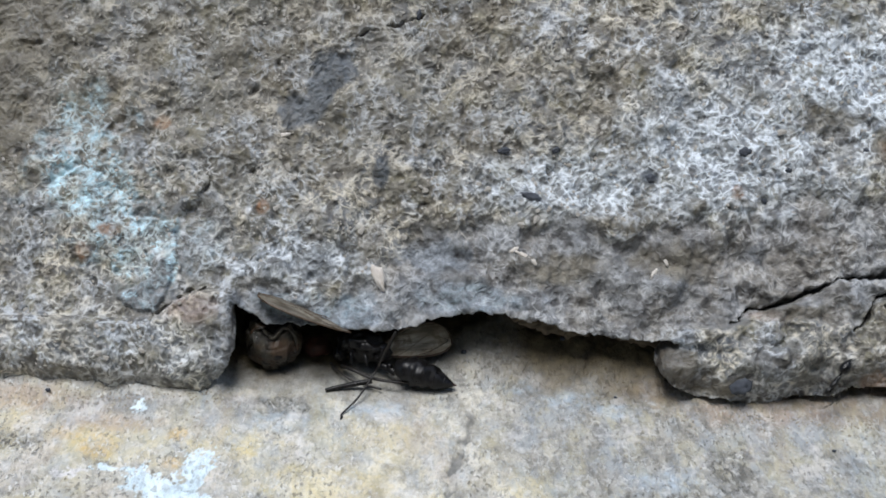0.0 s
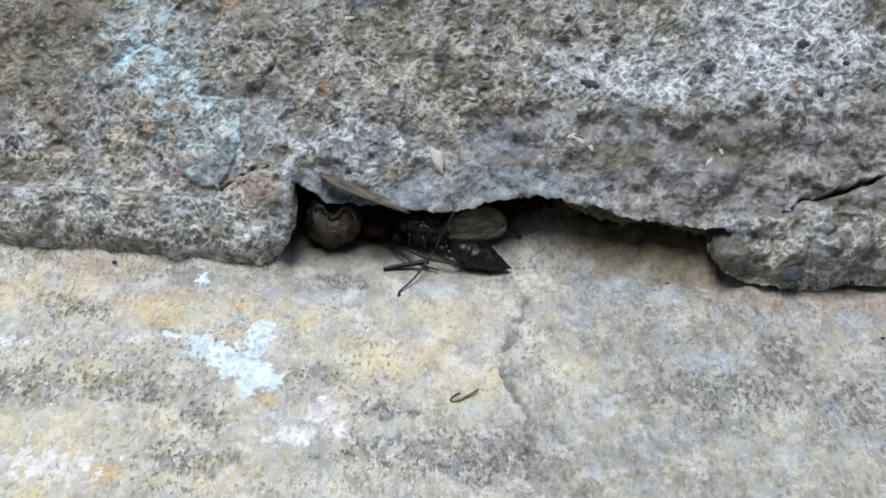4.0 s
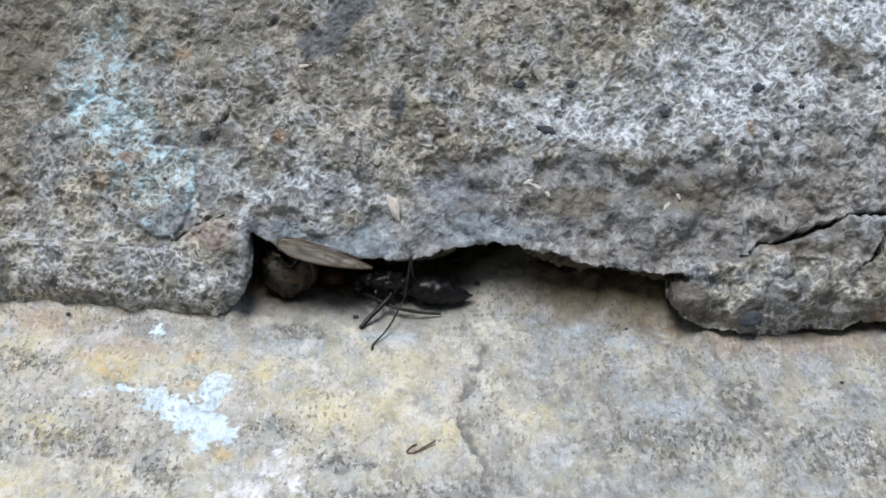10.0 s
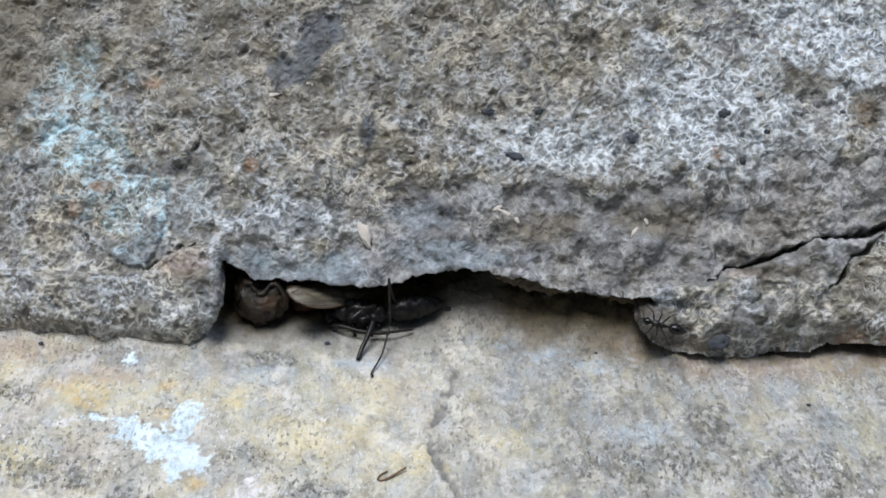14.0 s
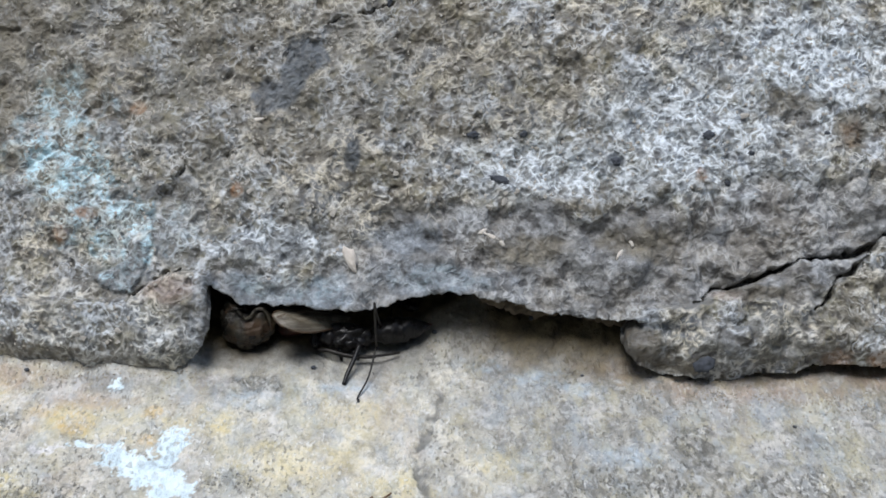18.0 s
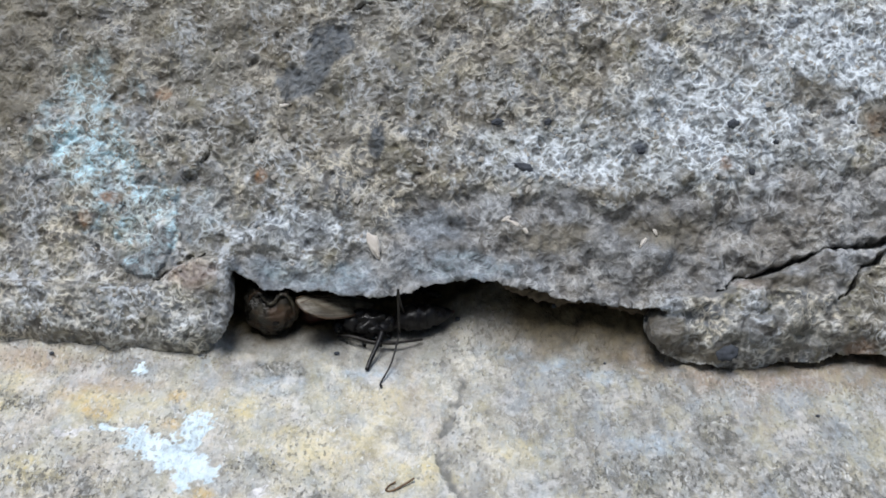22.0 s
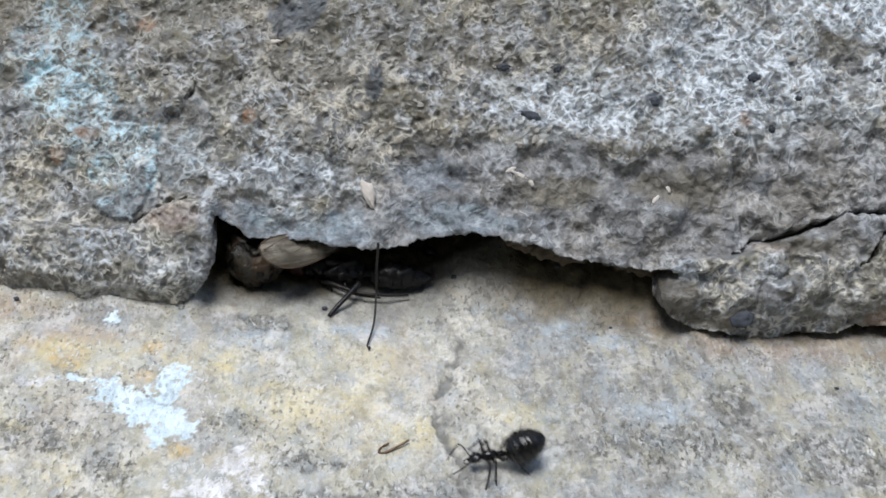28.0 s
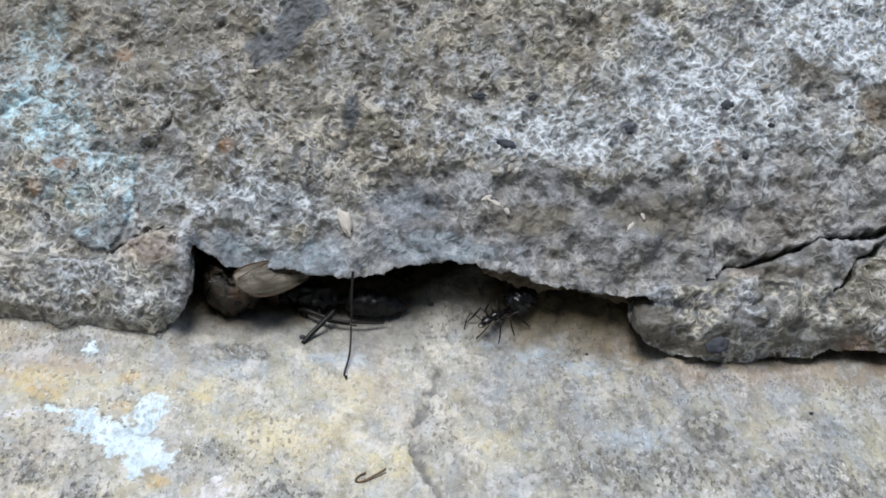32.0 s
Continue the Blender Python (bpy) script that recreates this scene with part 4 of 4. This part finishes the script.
# Legs: each is built from its foot, heading along +x.
bm = bmesh.new()
bent_tube(bm, [(0, 0, 0), (0.5, 0.15, 0.12), (3.4, -0.25, 0.9), (7.3, -0.1, 2.7)], 0.1, 0.13, 7, 4)
bent_tube(bm, [(7.3, -0.1, 2.7), (7.9, 0.05, 5.6), (8.1, 0.0, 8.7)], 0.14, 0.17, 7, 4)
bent_tube(bm, [(8.1, 0.0, 8.7), (9.0, 0.1, 6.0), (10.8, 0.3, 2.6)], 0.12, 0.2, 7, 4)
ball(bm, (-0.12, -0.1, 0.02), (0.32, 0.16, 0.12), None, 8, 6)
leg_long = prey_part("leg", bm, LEG, "long thin leg reaching out over the slab")
bm = bmesh.new()
bent_tube(bm, [(0, 0, 0.1), (1.2, 0.1, 0.55), (3.2, 0.05, 1.3), (5.4, 0.2, 1.9)], 0.26, 0.34, 8, 4)
leg_stub = prey_part("leg", bm, PREY, "short stout black leg")
bm = bmesh.new()
bent_tube(bm, [(-4.3, 1.4, -0.3), (-3.0, 0.7, 0.2), (0, 0, 0), (3.0, 0.4, -0.2), (5.9, 1.7, -0.6)], 0.27, 0.15, 7, 4)
leg_low = prey_part("leg", bm, LEG)
bm = bmesh.new()
bent_tube(bm, [(-4.2, 1.7, 0.0), (-2.4, 0.3, 0.35), (0, -0.5, 0.1), (3.4, -0.1, -0.3)], 0.16, 0.1, 7, 4)
leg_under = prey_part("leg", bm, LEG)
wing_front = build_wing(12.0, 4.4, "dry brown veined wing pressed against the stone edge")
wing_back = build_wing(10.2, 4.2, "pale brown wing spread behind the body", PALE_WING)

# ---- things wedged in the gap ----
def build_husk():
    bm = bmesh.new()
    made = bmesh.ops.create_uvsphere(bm, u_segments=56, v_segments=40, radius=1.0)["verts"]
    for v in made:
        p = v.co.copy()
        k = 1 + 0.12 * noise.noise(p * 2.4) + 0.10 * noise.noise(p * 5) + 0.05 * noise.noise(p * 11)
        top = max(0.0, p.z)
        dent = 0.34 * max(0.0, p.z) * math.exp(-((p.x - 0.05) / 0.3) ** 2)
        horn = 0.16 * math.exp(-((abs(p.x) - 0.68) / 0.2) ** 2) * smooth(0.3, 0.8, np.array(p.z)).item()
        v.co = Vector((p.x * 3.4 * (1 - 0.12 * max(0, -p.z)) * k, p.y * 2.7 * k, (p.z - dent + horn) * 3.3 * k))
    husk = thing("brown_husk", pose(-0.0214, -0.0064, 0.0001), "hollow brown insect husk wedged under the stone edge", "husk")
    shell = part("shell", bm, HUSK, husk)
    shell.location.z = 3.0 * MM
    bm = bmesh.new()
    bent_tube(bm, [(-2.5, -1.0, 5.2), (-2.0, -1.0, 6.0), (-1.2, -1.2, 6.3), (-0.6, -1.5, 5.7), (0.1, -1.7, 5.1), (0.8, -1.5, 5.6), (1.4, -1.2, 6.3), (2.1, -1.0, 6.1), (2.7, -1.0, 5.3), (3.0, -1.2, 4.2), (3.1, -1.1, 3.0)], 0.16, 0.22, 7, 4)
    part("rim", bm, HUSK, husk, "ragged brown rim")
    # Black balls on the shell stand in for the darkness of two holes.
    for x, z in ((-0.9, 3.0), (0.75, 2.8)):
        bm = bmesh.new()
        ball(bm, (x, -2.35, z), (0.6, 0.35, 0.45), None, 10, 8, 0.2, 3)
        part("hollow", bm, PREY, husk)
    return husk


build_husk()
bm = bmesh.new()
ball(bm, (0, 0, 1.1), (1.9, 1.4, 1.3), None, 16, 12, 0.25, 6)
scrap = thing("shell_scrap", pose(-0.0163, -0.0042, 0.0001), "red-brown scrap of shell lying in the gap", "scrap")
part("scrap", bm, RED, scrap)

# ---- bits on the slab ----
bm = bmesh.new()
bent_tube(bm, [(-0.1, 0.75, 0.2), (-0.8, 0.15, 0.15), (-1.05, -0.6, 0.15), (-0.45, -0.65, 0.15), (0.7, 0.1, 0.3), (1.95, 1.1, 0.5)], 0.11, 0.13, 7, 5)
curl = tagged(part("dry_fibre", bm, FIBRE, None), "curled dry brown plant fibre on the slab", "fibre")
curl.location = Vector((-4.0, -33.7, floor_z(-4, -33.7))) * MM

for x, y, r in ((-12.8, -11.1, 0.34), (20.5, -10.5, 0.2), (45.5, -18.5, 0.25), (-47.5, -13.9, 0.3), (2.0, -4.0, 0.35), (14.2, -3.5, 0.35)):
    bm = bmesh.new()
    ball(bm, (0, 0, 0.6 * r), (r, 0.8 * r, 0.7 * r), None, 9, 7, 0.5, x)
    ob = tagged(part("soil_crumb", bm, DARK_STONE, None), "tiny dark crumb of soil on the slab", "crumb", "soil crumbs")
    ob.location = Vector((x, y, floor_z(x, y) - 0.05)) * MM


# ---- stones set in the wall ----
def set_stone(name, x, s, radii, mat, turn=0.0, seed=0, out=0.15, label="", taper=0.0):
    bm = bmesh.new()
    ball(bm, (0, 0, 0), radii, None, 18, 12, 0.45, seed + 0.37, taper)
    for v in bm.verts:
        v.co *= 1 + 0.10 * noise.noise(v.co * 2.2 + Vector((seed, 3, 1)))
    ob = part(name, bm, mat, face, label)
    ob.matrix_basis = face_pose(x, s, face_h(x, s) + out, turn)
    return ob


# First is a pebble; the other dark stones stand in for small pits.
for n, (x, s, rx, ry) in enumerate(((34.9, 4.1, 1.6, 1.25), (5.9, 31.8, 1.0, 0.5), (12.2, 32.0, 0.75, 0.5), (23.8, 29.0, 0.8, 0.7), (35.3, 32.6, 0.9, 0.75), (40.7, 30.6, 0.5, 0.45),
                                    (37.9, 26.9, 0.55, 0.45), (9.5, 26.0, 1.5, 0.6), (-5.2, 48.6, 0.35, 0.8), (50.2, 33.5, 0.6, 0.4))):
    set_stone("pebble", x, s, (0.8 * rx, 0.8 * ry, 0.5), DARK_STONE, 20 * math.sin(7 * n), n, 0.3 if n == 0 else -0.08, "small dark grey spot set in the concrete")
set_stone("stone_chip", -8.6, 15.4, (1.6, 0.95, 0.85), CHIP_STONE, -66, 31, 0.45, "pale pointed limestone chip", 0.7)
for x, s, length, turn, seed in ((8.6, 18.9, 1.3, -24, 35), (7.5, 19.5, 0.8, 30, 36), (9.9, 18.2, 0.7, -60, 39), (24.6, 17.4, 0.9, 55, 40), (-21.2, 32.6, 1.2, 12, 37), (26.0, 19.0, 0.8, -70, 41)):
    set_stone("stone_chip", x, s, (0.8 * length, 0.24, 0.16), CHIP_STONE, turn, seed, 0.02, "thin pale flake")

for x, y, z, r in ((8.6, -4.6, 7.7, 1.0), (10.4, -4.6, 7.1, 1.3), (12.4, -4.7, 6.8, 1.5), (14.5, -4.8, 6.3, 1.4), (16.0, -5.0, 6.0, 0.9), (20.4, -4.4, 5.7, 1.0), (22.3, -4.4, 5.4, 1.2), (24.4, -4.6, 5.2, 1.4)):
    bm = bmesh.new()
    ball(bm, (0, 0, 0), (1.3 * r, r, 0.8 * r), None, 24, 16, 0.5, x)
    for v in bm.verts:
        v.co *= 1 + 0.22 * noise.noise(v.co * 1.8 + Vector((x, 0, 0))) + 0.12 * noise.noise(v.co * 4.3)
    ob = part("soil_clod", bm, SOIL, face, "brown clod of soil hanging under the edge")
    ob.location = Vector((x, y, z)) * MM

# grains: the nearest singly, the rest joined
grain_meshes = []
for n in range(8):
    bm = bmesh.new()
    made = bmesh.ops.create_icosphere(bm, subdivisions=1, radius=1.0)["verts"]
    for v in made:
        v.co = Vector((v.co.x * 1.15, v.co.y * 0.8, v.co.z * 0.4)) * (1 + 0.9 * noise.noise(v.co * 1.7 + Vector((n * 3.1, 0, 0)))) * MM
    me = bpy.data.meshes.new("grain")
    bm.to_mesh(me)
    bm.free()
    me.materials.append(PALE_STONE)
    grain_meshes.append(me)

draw = random.Random(3)


def rough_spots(count):
    """Random places on the rough part of the face, clear of the hollow."""
    x = np.array([draw.uniform(-60, 60) for _ in range(count)])
    s = np.array([draw.uniform(3, 54) for _ in range(count)])
    h, fields = face_height(x, s)
    ok = (fields["plain"] < 0.3) & (fields["dark"] < 0.2) & (fields["brown"] < 0.5) & (inside(x, s, HOLLOW) < -0.8) & ((x < 24) | (s > 12))
    return x[ok], s[ok], h[ok]


xs, ss, hs = rough_spots(460)
for x, s, h in list(zip(xs, ss, hs))[:150]:
    ob = new("grain", grain_meshes[draw.randrange(8)])
    ob.parent = face
    k = draw.uniform(0.2, 0.5)
    ob.matrix_basis = face_pose(x, s, h + 0.05, draw.uniform(0, 360)) @ Matrix.Diagonal((k, k, k, 1))

verts, faces = [], []
xs, ss, hs = rough_spots(2600)
for x, s, h in zip(xs, ss, hs):
    src = grain_meshes[draw.randrange(8)]
    k = draw.uniform(0.1, 0.3)
    m = face_pose(x, s, h, draw.uniform(0, 360)) @ Matrix.Diagonal((k, k, k, 1))
    start = len(verts)
    verts += [m @ v.co for v in src.vertices]
    faces += [[start + i for i in p.vertices] for p in src.polygons]
me = bpy.data.meshes.new("grit")
me.from_pydata(verts, [], faces)
me.materials.append(PALE_STONE)
grit = new("grit", me)
grit.parent = face
tagged(grit, "pale sand grains in the weathered concrete", kind="stuff")


# loose grit swept against the foot of the lumps
verts, faces = [], []
for _ in range(700):
    x = draw.choice((draw.uniform(-62, -27), draw.uniform(28, 62)))
    y = -14.6 + abs(draw.gauss(0, 1.5)) * (1 if draw.random() < 0.75 else -1.6)
    k = draw.uniform(0.05, 0.17)
    src = grain_meshes[draw.randrange(8)]
    m = Matrix.Translation(Vector((x, y, floor_z(x, y) + 0.2 * k)) * MM) @ pose(0, 0, 0, 0, 0, draw.uniform(0, 360)) @ Matrix.Diagonal((k, k, k, 1))
    start = len(verts)
    verts += [m @ v.co for v in src.vertices]
    faces += [[start + i for i in p.vertices] for p in src.polygons]
me = bpy.data.meshes.new("loose_grit")
me.from_pydata(verts, [], faces)
me.materials.append(stone_material("foot_grit", (0.14, 0.115, 0.085), (0.46, 0.41, 0.33), 1200))
loose = new("loose_grit", me)
loose.parent = ground
tagged(loose, "brown and pale grit at the foot of the wall", kind="stuff")


# ---- what moves ----
def crawl(rows):
    """Rows of seconds, x, y, heading on the slab."""
    return [(t, pose(x * MM, y * MM, floor_z(x, y) * MM, 0, 0, a)) for t, x, y, a in rows]


def climb(t, x, s, turn, out=0.2):
    return (t, face_pose(x, s, face_h(x, s) + out, turn))


def stride(legs, spans, pace=0.2):
    """Swings the legs to and fro, three against three, while the ant runs."""
    for leg, rest, group in legs:
        rows = [(0.0, rest)]
        for start, end in spans:
            steps = int((end - start) / (pace / 2))
            rows += [(start + i * pace / 2, rest @ pose(0, 0, 0, 0, 0, (16 if (i + group) % 2 else -16) * (0 < i < steps))) for i in range(steps + 1)]
        if rows[1][0] == 0.0:
            rows = rows[1:]
        walk(leg, rows + [(32.0, rest)])


def still(m):
    return [(0.0, m), (32.0, m)]


def motions():
    # the ant that runs in from the lump and vanishes behind the prey
    rows = [climb(0.0, 46.0, 5.2, -125, 1.0), climb(0.1, 44.6, 2.8, -122, 0.9)]
    rows += crawl([(0.2, 42.6, -14.0, -140), (0.4, 36.4, -15.7, -175), (0.6, 31.4, -13.9, -205), (0.8, 26.7, -10.2, -215), (1.0, 23.5, -8.6, -190), (1.2, 21.7, -7.7, -180),
                   (1.4, 21.2, -8.0, -168), (1.6, 19.6, -8.8, -180), (1.8, 15.1, -8.2, -195), (2.0, 11.6, -5.4, -225), (2.2, 11.1, -4.2, -240), (2.4, 10.4, -2.4, -225), (2.6, 8.7, -0.8, -210),
                   (3.0, 5.0, 0.6, -190), (4.5, 3.2, 0.6, -180), (5.5, 2.4, -0.6, -170), (6.5, 0.9, -2.2, -178), (6.8, -0.8, -2.9, -182), (7.1, -0.6, -2.6, -180), (8.0, -0.5, -2.5, -176),
                   (8.6, -1.0, -2.0, -182), (9.4, -2.0, -0.2, -190), (10.2, -3.0, 1.8, -200), (32.0, -3.0, 1.8, -200)])
    walk(ant_in, rows)
    stride(ant_in_legs, [(0.0, 2.8), (6.0, 7.2)])
    # the ant that climbs over the lump
    rows = crawl([(0.0, 95, -26, 175), (10.4, 90, -25, 172), (11.2, 57.5, -15.0, 185), (11.4, 52.3, -14.6, 182), (11.6, 46.5, -15.4, 180), (11.8, 43.2, -14.2, 172), (12.0, 40.2, -12.9, 160), (12.2, 39.4, -12.4, 150)])
    rows += [climb(12.4, 36.5, 4.9, 142, 0.6), climb(12.6, 35.0, 6.8, 158, 0.5), climb(12.8, 33.6, 6.2, 185, 0.5), climb(13.0, 29.6, 5.4, 195, 0.5), climb(13.3, 27.4, 5.5, 170, 0.6), climb(13.8, 27.2, 5.7, 166, 0.6), climb(14.2, 27.9, 5.7, 172, 0.7)]
    rows += crawl([(14.4, 25.6, -9.0, 195), (14.6, 19.8, -13.6, 184), (14.8, 19.0, -12.9, 172), (15.0, 18.5, -12.3, 155), (15.2, 14.2, -8.6, 140), (15.4, 14.2, -9.1, 115), (15.6, 14.0, -8.6, 112),
                   (16.2, 12.0, -3.0, 120), (17.0, 8.0, 2.5, 150), (18.0, 4.0, 5.5, 170), (32.0, 3.6, 5.7, 172)])
    walk(ant_right, rows)
    stride(ant_right_legs, [(11.2, 12.8), (14.2, 15.2)])
    # the large ant that backs into the gap, abdomen first
    heads = [(28.5, 4.8, -29.6, -104), (28.7, 11.2, -23.6, -152), (28.9, 12.6, -19.6, -98), (29.0, 12.8, -17.4, -98), (29.2, 13.8, -13.8, -104), (29.4, 13.5, -11.2, -72), (29.6, 13.0, -11.2, -84), (29.8, 13.1, -10.8, -112),
             (30.0, 12.3, -9.8, -90), (30.3, 11.6, -9.2, -66), (30.6, 9.8, -7.6, -44), (30.9, 8.6, -6.8, -34), (31.2, 7.6, -7.4, -36), (31.5, 7.7, -8.9, -92), (31.8, 8.1, -9.3, -126), (32.0, 8.2, -9.0, -136)]
    rows = [(0.0, 60, -130, 120), (26.0, 58, -126, 120), (27.0, 34, -72, 125), (27.6, 18, -46, 140), (28.1, 6.0, -33, 215)]
    back = 1.9 * 8.3 / 5.6
    rows += [(t, x - back * math.cos(radians(a)), y - back * math.sin(radians(a)), a) for t, x, y, a in heads]
    walk(ant_big, crawl(rows))
    stride(ant_big_legs, [(26.0, 29.4), (30.2, 31.2)])
    # the prey is tugged about: four rests with pulls between them
    times = ((0.0, 4.5), (6.5, 9.3), (10.8, 26.6), (28.4, 32.0))

    def rests(ob, poses):
        rows = []
        for (start, end), m in zip(times, poses):
            rows += [(start, m), (end, m)]
        walk(ob, rows)

    ox, oy = -9.5, -8.0

    def at(x, y, z, rx=0, ry=0, rz=0):
        return pose((x - ox) * MM, (y - oy) * MM, z * MM, rx, ry, rz)

    rests(prey_thorax, [at(-10.2, -6.6, 3.2, 0, 0, -18), at(-9.6, -6.5, 3.0, 0, 0, -16), at(-9.0, -7.0, 2.0, 35, 0, 4), at(-12.0, -5.2, 2.0, 35, 0, -2)])
    rests(prey_petiole, [at(-7.6, -8.4, 1.6, 0, 6, -28), at(-7.0, -7.9, 1.7, 0, 6, -26), at(-6.0, -6.9, 1.8, 30, 0, 8), at(-8.8, -5.6, 1.8, 30, 0, 0)])
    rests(prey_gaster, [at(-2.8, -9.7, 1.75, 0, 4, -12), at(-2.9, -8.9, 1.8, 0, 4, -12), at(-2.2, -5.6, 2.5, 30, -5, 14), at(-4.6, -5.7, 1.85, 30, 0, 2)])
    rests(prey_head, [at(-13.2, -6.4, 2.0, 0, 0, 0), at(-12.9, -6.2, 2.0), at(-12.7, -7.3, 1.6, 30, 0, 10), at(-15.4, -5.0, 1.6, 30, 0, 0)])
    rests(leg_long, [at(-12.3, -16.1, 0.15, 20, 0, 66), at(-13.1, -16.8, 0.15, 12, 0, 56), at(-6.9, -16.7, 0.15, -4, 0, 75), at(-7.3, -17.6, 0.15, 0, 0, 90)])
    rests(leg_stub, [at(-14.6, -11.6, 0.2, 0, 10, 10), at(-14.6, -12.6, 0.2, 0, 0, 31), at(-8.8, -14.0, 0.15, 0, -5, 70), at(-12.6, -12.2, 0.15, 0, 0, 50)])
    rests(leg_low, [at(-9.0, -10.4, 1.5, 0, 0, -14), at(-8.6, -10.2, 1.3, 0, 6, -26), at(-8.2, -9.8, 1.3, 0, 0, 0), at(-9.5, -8.7, 1.3, 0, 0, -8)])
    rests(leg_under, [at(-11.0, -10.0, 0.8, 0, 0, -20), at(-9.0, -9.2, 1.2, 0, 0, -20), at(-8.6, -9.2, 0.9, 0, 0, 3), at(-10.0, -8.2, 0.9, 0, 0, -6)])
    inv = pose(ox * MM, oy * MM, 0).inverted()

    def wing_at(x, s, h, turn, roll):
        return inv @ face_pose(x, s, h, turn, roll)

    folded, flat = wing_at(-17.4, 10.9, 0.5, -21, -70), wing_at(-17.3, 8.3, 1.0, 1, -4)
    pulled, tugged = at(-13.2, -6.2, 4.3, 10, 22, 36), at(-15.8, -6.8, 6.5, 32, 5, 34)
    walk(wing_front, [(0.0, folded), (4.5, folded), (6.5, flat), (7.1, flat), (7.6, wing_at(-17.1, 9.1, 1.3, -10, -24)), (8.5, wing_at(-17.2, 9.4, 1.3, -15, -36)), (9.4, wing_at(-16.6, 9.4, 1.2, -18, -46)),
                      (10.2, wing_at(-16.7, 9.2, 1.0, -11, -54)), (10.8, pulled), (26.6, pulled), (28.4, tugged), (32.0, tugged)])
    rests(wing_back, [at(-4.4, -5.4, 2.6, -48, 0, 200), at(-4.6, -4.6, 5.2, -60, 14, 208), at(-6.0, 2.2, 2.4, -40, 0, 195), at(-7.0, 2.5, 2.4, -40, 0, 195)])


motions()
